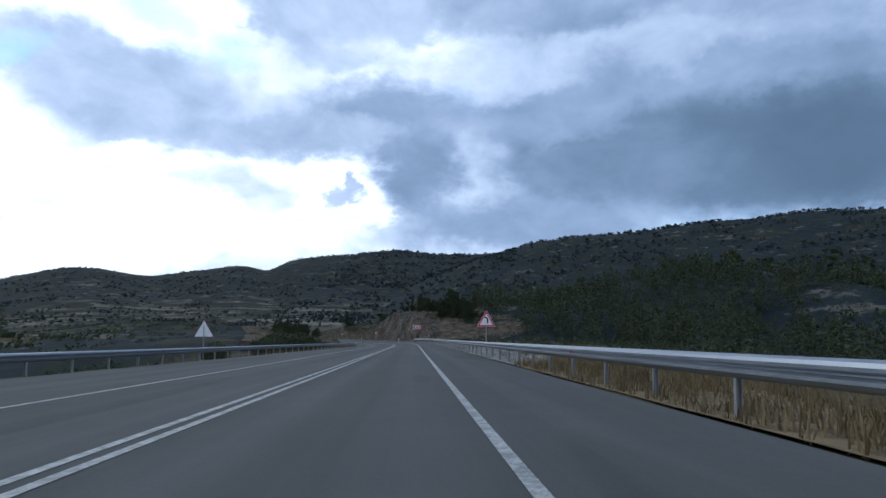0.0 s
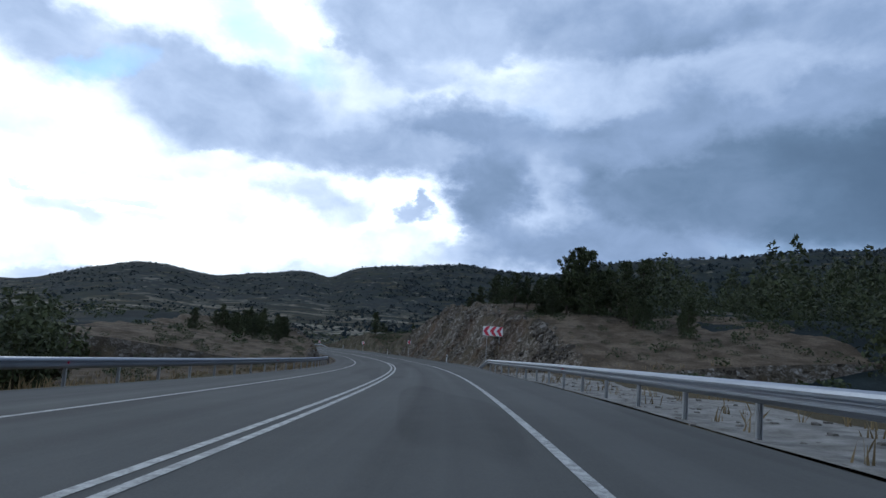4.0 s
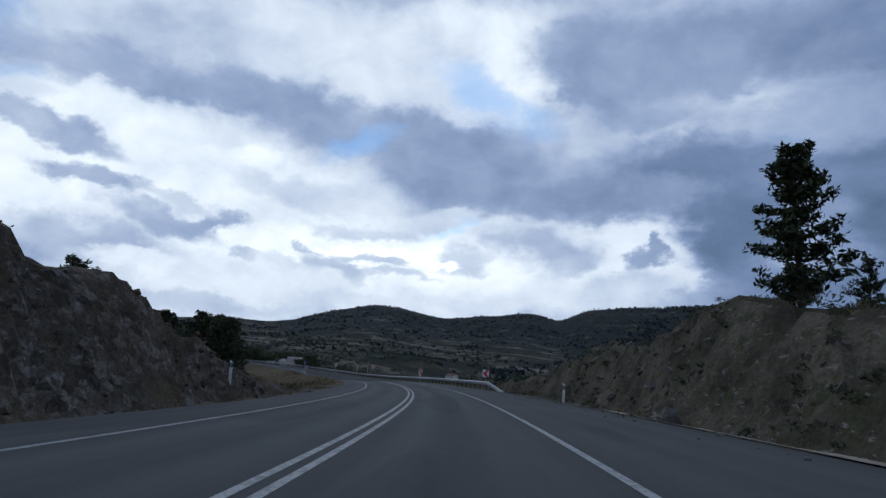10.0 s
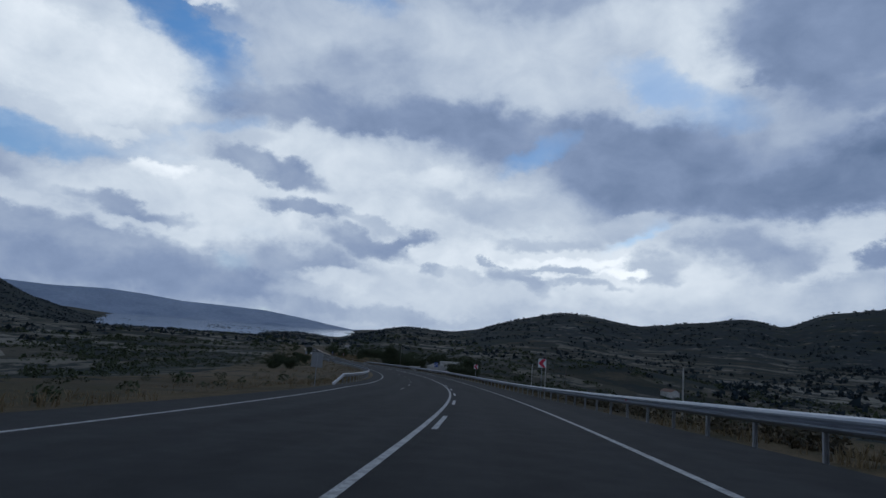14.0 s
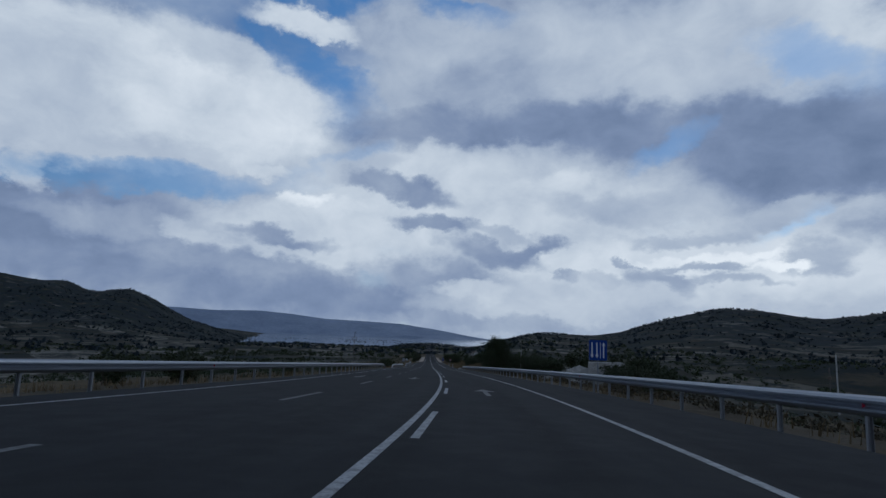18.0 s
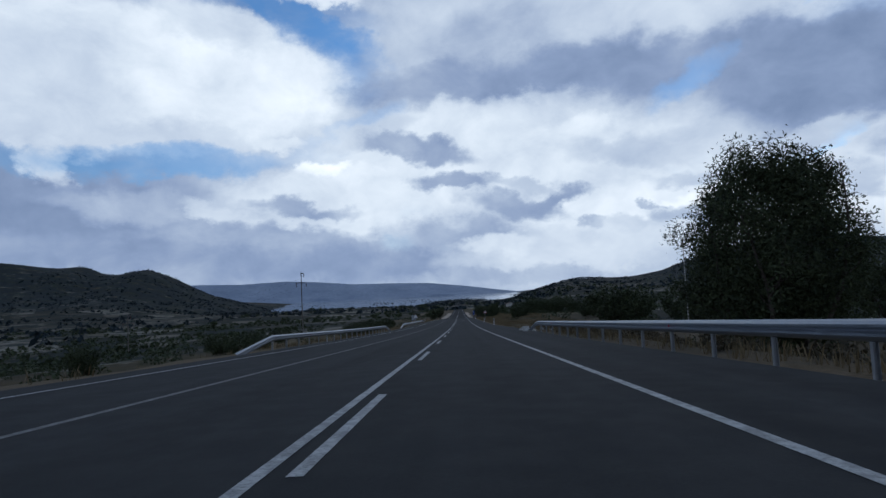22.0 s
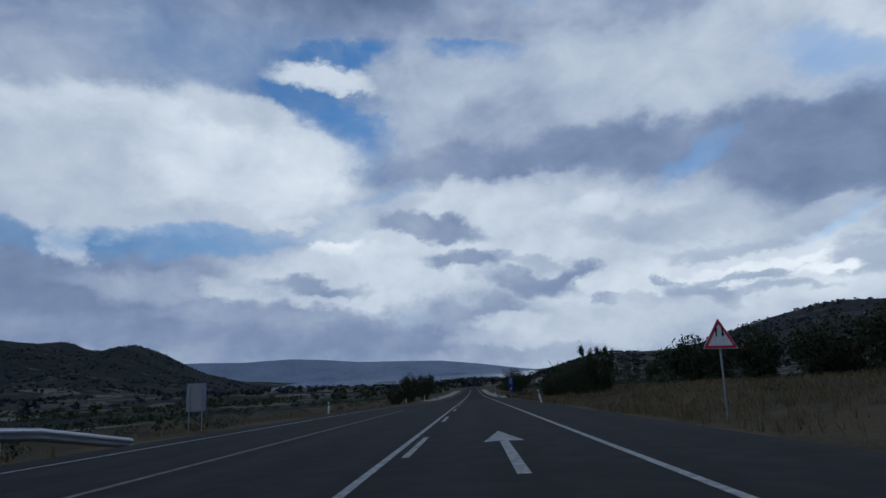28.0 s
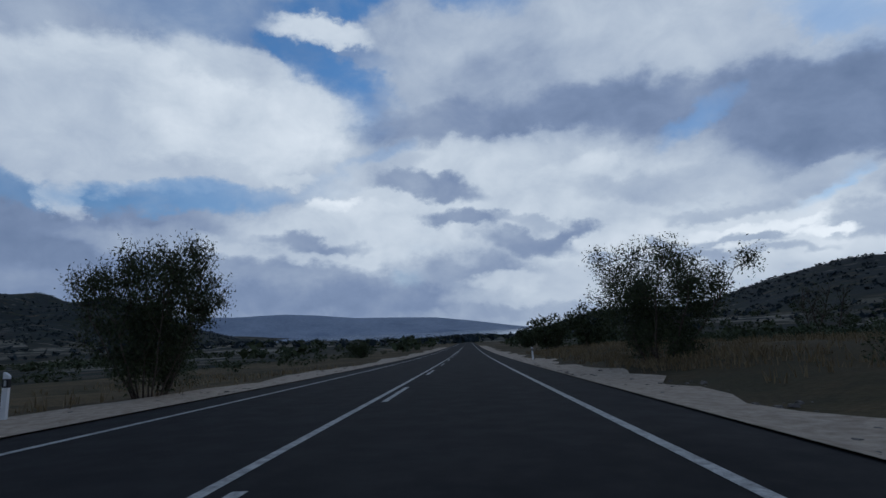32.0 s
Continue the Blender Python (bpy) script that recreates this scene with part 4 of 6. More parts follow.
def sign_from_behind(s, d, side, low):
    sg = sign_base("warning_sign", s, d, "triangular road sign turned away, pale metal back", "road sign", 180)
    part("panel", plate_mesh([rounded(triangle(side, low), side * 0.06)], 0.0, 0.02), M_RED, sg, "red triangular border plate")
    part("face", plate_mesh([rounded(triangle(side * 0.74, low + side * 0.077), side * 0.04)], -0.004, -0.001), M_WHITE, sg, "white triangle inside the border")
    part("back_sheet", plate_mesh([rounded(triangle(side * 0.99, low + 0.004), side * 0.06)], 0.021, 0.025), M_WHITE, sg, "pale grey metal back")
    pole(sg, low + side * 0.6, 0, 0.06)


def chevron_board(s, d, wide, high, low, count, label, turn=0.0, posts=(-0.8, 0.8)):
    sg = sign_base("chevron_sign", s, d, label, "road sign", turn, "chevron signs in the bend")
    part("panel", plate_mesh([[(-wide / 2, low), (wide / 2, low), (wide / 2, low + high), (-wide / 2, low + high)]], 0.0, 0.02), M_WHITE, sg, "white rectangular panel")
    pitch = wide / count
    for i in range(count):
        x0 = -wide / 2 + i * pitch
        w = pitch * 0.5
        z0, z1, zm = low + 0.015, low + high - 0.015, low + high / 2
        tip = x0 + 0.02 * wide
        shape = [(tip, zm), (tip + w, z0), (min(tip + 2 * w, x0 + pitch * 1.06), z0), (tip + w * 1.05, zm), (min(tip + 2 * w, x0 + pitch * 1.06), z1), (tip + w, z1)]
        shape = [(min(x, wide / 2 - 0.01), z) for x, z in shape]
        part("chevron", plate_mesh([shape], -0.004, -0.001), M_RED, sg, "red chevron")
    for x in posts:
        pole(sg, low + high * 0.9, x, 0.05)
    return sg


def speed_plate(sg, z, text):
    ring = part("speed_disc", plate_mesh([disc(0.27, z)], 0.0, 0.02), M_RED, sg, "round red-rimmed speed limit plate")
    part("face", plate_mesh([disc(0.21, z)], -0.004, -0.001), M_WHITE, ring, "white disc")
    lettering(text, 0.27, ring, (0, -0.006, z), M_BLACK)


def lane_sign(s, d, wide, high, low, arrows, label, turn=0.0, disc_below=False):
    sg = sign_base("lane_sign", s, d, label, "road sign", turn)
    part("panel", plate_mesh([rounded([(-wide / 2, low), (wide / 2, low), (wide / 2, low + high), (-wide / 2, low + high)], 0.05)], 0.0, 0.02), M_BLUE, sg, "blue rectangular panel")
    for x, up in arrows:
        z0, z1 = low + 0.12 * high, low + 0.72 * high
        pts = [(x, z0), (x, z1)] if up else [(x, low + 0.88 * high), (x, low + 0.28 * high)]
        part("arrow", plate_mesh([arrow_path(pts, wide * 0.07, wide * 0.2)], -0.004, -0.001), M_WHITE, sg, "white lane arrow")
    bars = [-0.02] if disc_below else [wide * 0.13]
    for x in bars:
        part("lane_bar", plate_mesh([[(x - 0.014, low + 0.1 * high), (x + 0.014, low + 0.1 * high), (x + 0.014, low + 0.9 * high), (x - 0.014, low + 0.9 * high)]], -0.004, -0.001), M_WHITE, sg, "white lane divider")
    if disc_below:
        zc = low - 0.5
        pl = part("direction_disc", plate_mesh([disc(0.45, zc)], 0.0, 0.02), M_BLUE, sg, "round blue keep-left plate")
        part("rim", plate_mesh([disc(0.45, zc)], 0.021, 0.024), M_BACK, pl)
        part("arrow", plate_mesh([arrow_path([(0.22, zc + 0.22), (-0.1, zc - 0.1)], 0.09, 0.22)], -0.004, -0.001), M_WHITE, pl, "white arrow to the lower left")
    part("back_sheet", plate_mesh([[(-wide / 2, low), (wide / 2, low), (wide / 2, low + high), (-wide / 2, low + high)]], 0.021, 0.025), M_BACK, sg)
    pole(sg, low + high * 0.9, 0, 0.06, 0.035)
    return sg


def delineator_master():
    ob = thing("delineator", (0, 0, -900), 0, "white plastic delineator post with black band and reflector", "delineator", "delineators along the road")
    bm = bmesh.new()
    add_plate(bm, rounded([(-0.06, -0.3), (0.06, -0.3), (0.06, 0.92), (-0.06, 1.0)], 0.01), -0.04, 0.04)
    bmesh.ops.recalc_face_normals(bm, faces=bm.faces)
    part("post", bm, M_WHITE, ob)
    bm = bmesh.new()
    add_box(bm, (-0.063, -0.043, 0.68), (0.063, 0.043, 0.86))
    part("band", bm, M_BLACK, ob, "black band round the post")
    bm = bmesh.new()
    add_box(bm, (-0.025, -0.05, 0.71), (0.025, -0.044, 0.83))
    part("reflector", bm, M_BACK, ob, "small pale reflector")
    return ob


def build_signs():
    warning_sign(38.9, 7.75, 1.22, 1.85, [arrow_path([(0.1, 2.08), (0.1, 2.3), (0.06, 2.41), (-0.04, 2.46), (-0.12, 2.46)], 0.1, 0.001)], "red and white triangular bend warning sign on a pole", 0)
    sign_from_behind(41, -11.6, 1.3, 1.6)
    chevron_board(164.2, 11.35, 2.25, 1.05, 2.88, 3, "wide white board with three red chevrons", -4, (-0.62, 0.78))
    for s, d, low, turn in ((209.3, 8.1, 2.38, 12), (257.5, 7.9, 1.75, 8), (309, 8.2, 1.3, 4), (352, 7.8, 1.55, 4), (399.5, 7.6, 2.45, 4), (447, 8.4, 2.0, 4)):
        sg = chevron_board(s, d, 0.68, 0.72, low, 1, "square white sign with one red chevron" + (" above a speed plate" if s == 352 else ""), turn, (0.0,))
        if s == 352:
            speed_plate(sg, low - 0.32, "70")
    lane_sign(479.5, 7.7, 0.9, 1.0, 1.55, ((-0.3, False), (-0.06, False), (0.28, True)), "blue lane sign with white arrows behind the rail")
    warning_sign(717, 8.35, 0.95, 1.95, [arrow_path([(-0.09, 2.28), (-0.09, 2.46)], 0.045, 0.1), arrow_path([(0.09, 2.54), (0.09, 2.36)], 0.045, 0.1)], "red and white two-way traffic warning sign", 0, 2)
    lane_sign(786, 6.75, 0.75, 1.0, 1.9, ((-0.2, False), (0.18, True)), "blue lane sign over a round arrow disc on one pole", 32, True)
    for s, d, w, h in ((731, -13.4, 1.1, 1.5),):
        sg = sign_base("sign_board", s, d, "rectangular road sign turned away, grey metal back", "road sign", 180)
        part("panel", plate_mesh([rounded([(-w / 2, 1.0), (w / 2, 1.0), (w / 2, 1.0 + h), (-w / 2, 1.0 + h)], 0.04)], 0.0, 0.03), M_BLUE, sg, "blue sign face")
        part("back_sheet", plate_mesh([[(-w / 2 + 0.02, 1.02), (w / 2 - 0.02, 1.02), (w / 2 - 0.02, 0.98 + h), (-w / 2 + 0.02, 0.98 + h)]], 0.031, 0.036), M_POST, sg, "dull grey metal back")
        pole(sg, 2.3, -0.35, 0.06)
        pole(sg, 2.3, 0.35, 0.06)
    sign_from_behind(712, -11.2, 1.2, 1.5)
    sg = sign_base("lane_sign", 392, -9.8, "dark blue lane sign turned away beside the road", "road sign", 180)
    part("panel", plate_mesh([[(-0.4, 1.3), (0.4, 1.3), (0.4, 2.3), (-0.4, 2.3)]], 0.0, 0.03), M_BLUE, sg, "blue sign face")
    part("back_sheet", plate_mesh([[(-0.41, 1.29), (0.41, 1.29), (0.41, 2.31), (-0.41, 2.31)]], 0.031, 0.036), M_POST, sg, "dull grey metal back")
    pole(sg, 2.2, 0, 0.06)
    master = delineator_master()
    spots = [(173, 7.7), (228, 7.5), (280.3, 7.9), (643, 6.6), (744.5, 6.3), (690, 7.0), (278, -8.5), (750, -11.0), (786, -8.5), (812, -8.0), (845, 6.6)]
    for i, (s, d) in enumerate(spots):
        m = Matrix.Translation(beside(s, d)) @ Matrix.Rotation(radians(heading(s)), 4, "Z") @ pose(0, 0, 0, 2 * math.sin(i), 3 * math.sin(3 * i) if s != 744.5 else -12, 0)
        if i:
            copy_thing(master, m)
        else:
            master.matrix_world = m


def build_rails():
    guard_rail(-14, 150.5, lambda s: 7.15 if s < 140 else 7.15 + 0.03 * (s - 140), 1, False, True)
    guard_rail(297, 600.5, lambda s: 7.2 + 0.4 * max(0, (303 - s) / 6), 1, True, True)
    guard_rail(-20, 173.5, lambda s: -float(keyed(s, PAVE_L)) - 0.7, -1, False, True)
    guard_rail(396, 561, lambda s: -9.3, -1, True, True)
    guard_rail(577, 637, lambda s: -9.3, -1, True, True)
    guard_rail(651.5, 719, lambda s: -9.3, -1, True, True)


build_rails()
build_signs()


# ---- arrows painted on the road ----
def road_arrow(s, d, long, turn, mat):
    shape = [(-0.09, 0), (0.09, 0), (0.09, long * 0.62), (0.42, long * 0.6), (0.0, long), (-0.42, long * 0.6), (-0.09, long * 0.62)]
    verts = []
    for x, y in shape:
        y = y if turn > 0 else long - y
        verts.append(on_road(s + y, d + x, 0.008))
    ob = mesh_object("road_arrow", verts, [tuple(range(len(verts)))], mat)
    tagged(ob, "worn white direction arrow on the asphalt", "road marking", kind="structure")


for spot in ((707.5, 1.9, 8.0, 1, M_LINE), (469.5, 1.6, 5.0, 1, M_LINE_WORN), (486, -1.9, 5.0, -1, M_LINE_WORN), (486, -5.4, 5.0, -1, M_LINE_WORN)):
    road_arrow(*spot)


# ---- plants ----
def leaves(points, size, rng, long=1.0, up=0.0):
    """One small leafy card with a fold (two triangles) at each point, turned at random."""
    n = len(points)
    sz = size * rng.uniform(0.6, 1.4, n)[:, None]
    a = rng.normal(size=(n, 3))
    a[:, 2] += up
    a /= np.linalg.norm(a, axis=1)[:, None]
    b = np.cross(a, rng.normal(size=(n, 3)))
    b /= np.linalg.norm(b, axis=1)[:, None]
    c = np.cross(a, b)
    p = np.asarray(points)
    quad = np.stack([p - a * sz * long, p + b * sz * 0.55 + c * sz * 0.2, p + a * sz * long, p - b * sz * 0.55 + c * sz * 0.2], 1).reshape(-1, 3)
    idx = np.arange(n * 4).reshape(n, 4)
    return quad, idx


def card_mesh(name, quads, mat):
    """A mesh of many separate four-sided cards."""
    me = bpy.data.meshes.new(name)
    n = len(quads) // 4
    me.vertices.add(n * 4)
    me.vertices.foreach_set("co", np.ascontiguousarray(quads, dtype=np.float32).ravel())
    me.loops.add(n * 4)
    me.loops.foreach_set("vertex_index", np.arange(n * 4, dtype=np.int32))
    me.polygons.add(n)
    me.polygons.foreach_set("loop_start", np.arange(0, n * 4, 4, dtype=np.int32))
    me.update(calc_edges=True)
    me.materials.append(mat)
    return me


def bend_line(rng, start, way, length, steps, wander, lift=0.0):
    pts = [np.array(start, float)]
    w = np.array(way, float)
    for _ in range(steps):
        w = w + rng.normal(size=3) * wander + np.array([0, 0, lift])
        w /= np.linalg.norm(w)
        pts.append(pts[-1] + w * length / steps)
    return pts


def broad_tree(seed, high, wide, stems, upright, leaf, count, bare=0.0, clear=0.12, fill=0.0, twigs=True, taper=0.0, loose=0.035):
    """Stems, limbs and twigs, with leaves round the twigs. Returns the wood's and the crown's meshes."""
    rng = np.random.default_rng(seed)
    bm = bmesh.new()
    tips = []
    for k in range(stems):
        az = 2 * math.pi * (k + rng.uniform(-0.3, 0.3)) / stems
        out = (0.15 if stems == 1 else 0.55) * (1 - upright) + 0.08
        way = (math.cos(az) * out, math.sin(az) * out, 1)
        trunk = bend_line(rng, (0.12 * wide * math.cos(az) * (stems > 1), 0.12 * wide * math.sin(az) * (stems > 1), -0.2), way, high * rng.uniform(0.68, 0.85), 7, 0.10)
        r0 = 0.024 * high / math.sqrt(stems)
        add_tube(bm, trunk, [r0 * (1 - 0.11 * i) for i in range(8)], 7)
        for i in range(int(14 / math.sqrt(stems)) + 3):
            f = rng.uniform(clear, 1.0)
            j = min(int(f * 7), 6)
            p = trunk[j] + (trunk[j + 1] - trunk[j]) * (f * 7 - j)
            a2 = rng.uniform(0, 2 * math.pi)
            env = math.sin(math.pi * min(1, 0.22 + 0.70 * f)) ** 0.7
            lim = bend_line(rng, p, (math.cos(a2) * (1 - 0.6 * upright), math.sin(a2) * (1 - 0.6 * upright), 0.35 + upright), wide * 0.5 * env * rng.uniform(0.5, 1.0), 5, 0.2, 0.05 + 0.15 * upright)
            add_tube(bm, lim, [r0 * 0.4 * (1 - 0.17 * q) for q in range(6)], 5, False)
            for q in (2, 3, 4, 5):
                for _ in range(3):
                    tw = bend_line(rng, lim[q], rng.normal(size=3) + np.array([0, 0, 0.4 + upright]), 0.10 * (high + wide) * 0.5 * rng.uniform(0.5, 1.2), 3, 0.3)
                    if twigs:
                        add_tube(bm, tw, [0.010, 0.008, 0.006, 0.003], 3, False)
                    tips += tw[1:]
    wood = mesh_of("trunk", bm, M_BARK, True)
    tips = np.array(tips)
    keep = tips[rng.uniform(size=len(tips)) >= bare]
    pick = keep[rng.integers(0, len(keep), count)] + rng.normal(size=(count, 3)) * loose * high
    if fill:
        m = int(count * fill)
        ball = rng.normal(size=(m, 3))
        ball /= np.linalg.norm(ball, axis=1)[:, None]
        lobes = 1 + 1.4 * fbm(ball[:, 0] * 2.2 + ball[:, 2] * 1.7 + seed, ball[:, 1] * 2.2 + 9, 3, seed)
        ball *= (np.clip(lobes, 0.66, 1.12) * rng.uniform(0.35, 1.0, m) ** 0.4)[:, None]
        pick[:m] = ball * (0.47 * wide, 0.47 * wide, 0.43 * high) + (0, 0, 0.5 * high) + rng.normal(size=(m, 3)) * 0.02 * high
    pick[:, 2] = np.maximum(pick[:, 2], 0.1)
    if taper:
        pick[:, :2] *= (1 - taper * np.clip(pick[:, 2:] / high - 0.25, 0, 1))
        wood.vertices.foreach_get("co", co := np.empty(len(wood.vertices) * 3))
        co = co.reshape(-1, 3)
        co[:, :2] *= (1 - taper * np.clip(co[:, 2:] / high - 0.25, 0, 1))
        wood.vertices.foreach_set("co", co.ravel())
    quads, _ = leaves(pick, leaf, rng, 1.2 + 1.2 * upright, 1.6 * upright)
    top = quads[:, 2].max()
    return wood, card_mesh("crown", quads, M_TREE), top


def pine_tree(seed, high, wide, sparse=0.0):
    rng = np.random.default_rng(seed)
    bm = bmesh.new()
    trunk = bend_line(rng, (0, 0, -0.3), (0, 0, 1), high * 0.98, 8, 0.035)
    add_tube(bm, trunk, [0.02 * high * (1 - 0.115 * i) for i in range(9)], 8)
    tufts = []
    f = 0.08 + 0.1 * rng.uniform()
    while f < 0.995:
        j = min(int(f * 8), 7)
        p = trunk[j] + (trunk[j + 1] - trunk[j]) * (f * 8 - j)
        n = rng.integers(3, 6)
        a0 = rng.uniform(0, 6.28)
        reach = wide * 0.5 * (1.02 - f) ** 0.6 * (0.8 if f < 0.2 else 1.0)
        for k in range(n):
            if rng.uniform() < sparse:
                continue
            a = a0 + 6.28 * k / n + rng.uniform(-0.5, 0.5)
            ln = max(reach * rng.uniform(0.45, 1.12), 0.05 * high)
            br = bend_line(rng, p, (math.cos(a), math.sin(a), 0.1 + 0.55 * f), ln, 4, 0.14, 0.10)
            add_tube(bm, br, [0.004 * high * (1 - 0.2 * q) for q in range(5)], 3, False)
            for v in rng.uniform(0.2, 1.0, int(5 + ln * 5)):
                q = min(int(v * 4), 3)
                c = br[q] + (br[q + 1] - br[q]) * (v * 4 - q)
                size = 0.05 * high * (1.1 - 0.4 * f)
                ball = rng.normal(size=(9, 3))
                ball /= np.linalg.norm(ball, axis=1)[:, None]
                tufts += list(c + (0, 0, 0.3 * size) + ball * (size, size, 0.62 * size) * rng.uniform(0.35, 1.15, (9, 1)))
        f += rng.uniform(0.045, 0.08)
    wood = mesh_of("trunk", bm, M_BARK, True)
    quads, _ = leaves(np.array(tufts), 0.0135 * high, rng, 1.5, 0.5)
    return wood, card_mesh("crown", quads, M_PINE), quads[:, 2].max()


def plant(kit, name, label, category, s, d, high, rng, group=""):
    wood, crown, top = kit
    ob = thing(name, beside(s, d), rng.uniform(0, 360), label, category, group)
    k = high / top
    ob.scale = (k * rng.uniform(0.8, 1.25), k * rng.uniform(0.8, 1.25), k)
    share("trunk", wood, ob, Matrix.Identity(4))
    share("crown", crown, ob, Matrix.Identity(4))
    return ob


def build_trees():
    rng = np.random.default_rng(4)
    pines = [pine_tree(k, 6.0, w, sp) for k, w, sp in ((1, 6.0, 0.1), (2, 5.2, 0.0), (3, 6.4, 0.2), (4, 4.2, 0.0))]
    crest = ((183, 19.1, 4.7), (177, 22, 5.0), (173, 23.3, 4.6), (170, 22, 7.0), (168, 23, 7.2), (166, 23.4, 6.8), (165, 25.5, 5.0), (202, 21.7, 6.0), (210, 20.1, 2.6), (206, 20.6, 2.4), (171, 27, 5.5), (162, 27, 6), (179, 26, 5), (158, 24, 5.5))
    brow = ((208, -21.3, 3.6), (211, -20.4, 3.0), (214, -19.5, 4.0), (217, -18.6, 3.0), (242, -22.1, 3.6), (240, -19.1, 3.8), (236, -21, 2.6), (209, -25.7, 4), (191, -27.2, 3), (232, -22, 3), (222, -23, 3.2), (228, -20, 2.2), (248, -17, 1.7), (219, -15.5, 3.6), (221, -14.6, 4.0), (223.5, -15.2, 3.8), (226, -15.6, 3.2), (230, -16, 3.4), (232, -14.6, 2.2), (236, -14.2, 1.7), (239, -14, 1.5), (242, -13.9, 1.3), (253, -16, 1.5), (257, -15.5, 1.4), (261, -16, 1.6))
    bend = ((281, 20.5, 3.4), (274, 33.3, 4.2), (275, 35.7, 3.6), (274, 19, 2.2), (279, 30, 2.6), (290, -21.4, 6.2), (293, -21, 6.4), (296, -19.6, 6.0), (305, -19.9, 7.2), (308, -19.4, 6.6), (313, -18.9, 6.6), (324, -17, 7.2), (327, -16.4, 4.2), (308, -22.6, 7), (300, -23, 6.5), (318, -21, 6))
    extra = [(s, float(keyed(s, TOE_R)) + 0.95 * float(keyed(s, CUT_R)) + 2.5 + 9 * rng.uniform() ** 1.3, rng.uniform(1.6, 4.6)) for s in np.arange(150, 222, 1.9)]
    extra += [(s, -float(keyed(s, TOE_L)) - 0.9 * float(keyed(s, CUT_L)) - 4 - 12 * rng.uniform(), 1.4 + 3.4 * rng.uniform() ** 1.6) for s in np.arange(188, 232, 1.7)]
    extra += [(s, -14.5 - 8 * rng.uniform(), rng.uniform(3.5, 6.5)) for s in np.arange(284, 322, 3.1)]
    for i, (s, d, h) in enumerate(crest + brow + bend + tuple(extra)):
        if s > 283 and d < 0:
            d, h = min(d, -1.5 - float(np.interp(s, (288, 297, 307, 316, 331), (5.9, 10.5, 14.8, 18.9, 24.5)))), h * 0.88
        plant(pines[i % 3] if h > 2 else pines[1], "pine_tree", "dark green young pine on the roadside bank", "tree", s, d, h * (1.15 if d > 0 else 1.1), rng, "pines along the cutting")
    for s, d, h in ((333, -24.3, 8.3), (330.5, -24.6, 7.6)):
        plant(pines[1], "pine_tree", "dark green pine at the end of the grove", "tree", s, d, h, rng, "pines along the cutting")
    plant(pines[3], "pine_tree", "tall slender dark pine on a grassy bank", "tree", 273, 15.5, 7.0, rng)
    willow = broad_tree(11, 8.0, 5.0, 6, 0.35, 0.036, 84000, 0.0, 0.03, 0.60, True, 0.55, 0.022)
    fan = broad_tree(12, 5.2, 3.9, 12, 0.42, 0.036, 30000, 0.05, 0.03, 0.12)
    round_tree = broad_tree(13, 5.6, 5.0, 6, 0.15, 0.042, 32000, 0.0, 0.03, 0.30)
    olive = broad_tree(14, 4.5, 4.4, 5, 0.12, 0.13, 3600, 0.0, 0.03, 0.3, False)
    bush = broad_tree(19, 4.5, 4.6, 6, 0.12, 0.055, 13000, 0.0, 0.03, 0.4, False)
    poplar = broad_tree(15, 5.0, 1.0, 2, 0.93, 0.06, 2300, 0.25, 0.05)
    for mesh in poplar[:2]:
        mesh.transform(Matrix.Diagonal((0.55, 0.55, 1.0, 1.0)))
    thin = broad_tree(16, 5.0, 3.6, 2, 0.3, 0.06, 350, 0.5, 0.2)
    plant(willow, "willow_tree", "large dark many-stemmed tree beyond the guard rail", "tree", 571.5, 12.8, 8.8, rng)
    plant(round_tree, "roadside_tree", "dark rounded tree beside a larger one", "tree", 590, 23.5, 6.4, rng)
    plant(fan, "roadside_tree", "dark bushy tree with fanned upright twigs", "tree", 818.5, -8.5, 5.5, rng)
    narrow = broad_tree(18, 5.2, 3.0, 8, 0.5, 0.042, 20000, 0.05, 0.03, 0.15)
    plant(narrow, "roadside_tree", "dark bushy tree with fanned upright twigs", "tree", 806, -9.9, 5.6, rng)
    plant(round_tree, "roadside_tree", "dark rounded tree at the field's edge", "tree", 826, 10.2, 5.7, rng)
    for s, d, h in ((763, 10.4, 2.5), (766, 12.2, 3.3), (769.5, 11.2, 2.7), (765, 14.5, 3.4), (771, 14, 3.8), (756.4, 11.4, 2.8), (755.8, 13.2, 2.8)):
        plant(bush, "bush", "dark overgrown bush in dry grass", "bush", s, d, h, rng, "bushes at the field's edge")
    for s, d, h in ((755.3, 11.8, 5.1), (755.1, 12.4, 3.9), (754.8, 13.2, 4.7), (754.6, 13.75, 4.6)):
        plant(poplar, "poplar_tree", "slender young poplar with thin foliage", "tree", s, d, h, rng, "row of young poplars")
    for s, d, h in ((825, 28.2, 6), (251.5, -12.6, 2.3), (878, 47, 8), (870, 44, 7), (775, 13.5, 4.2)):
        plant(thin, "bare_tree", "nearly leafless thin tree in scrub", "tree", s, d, h, rng)
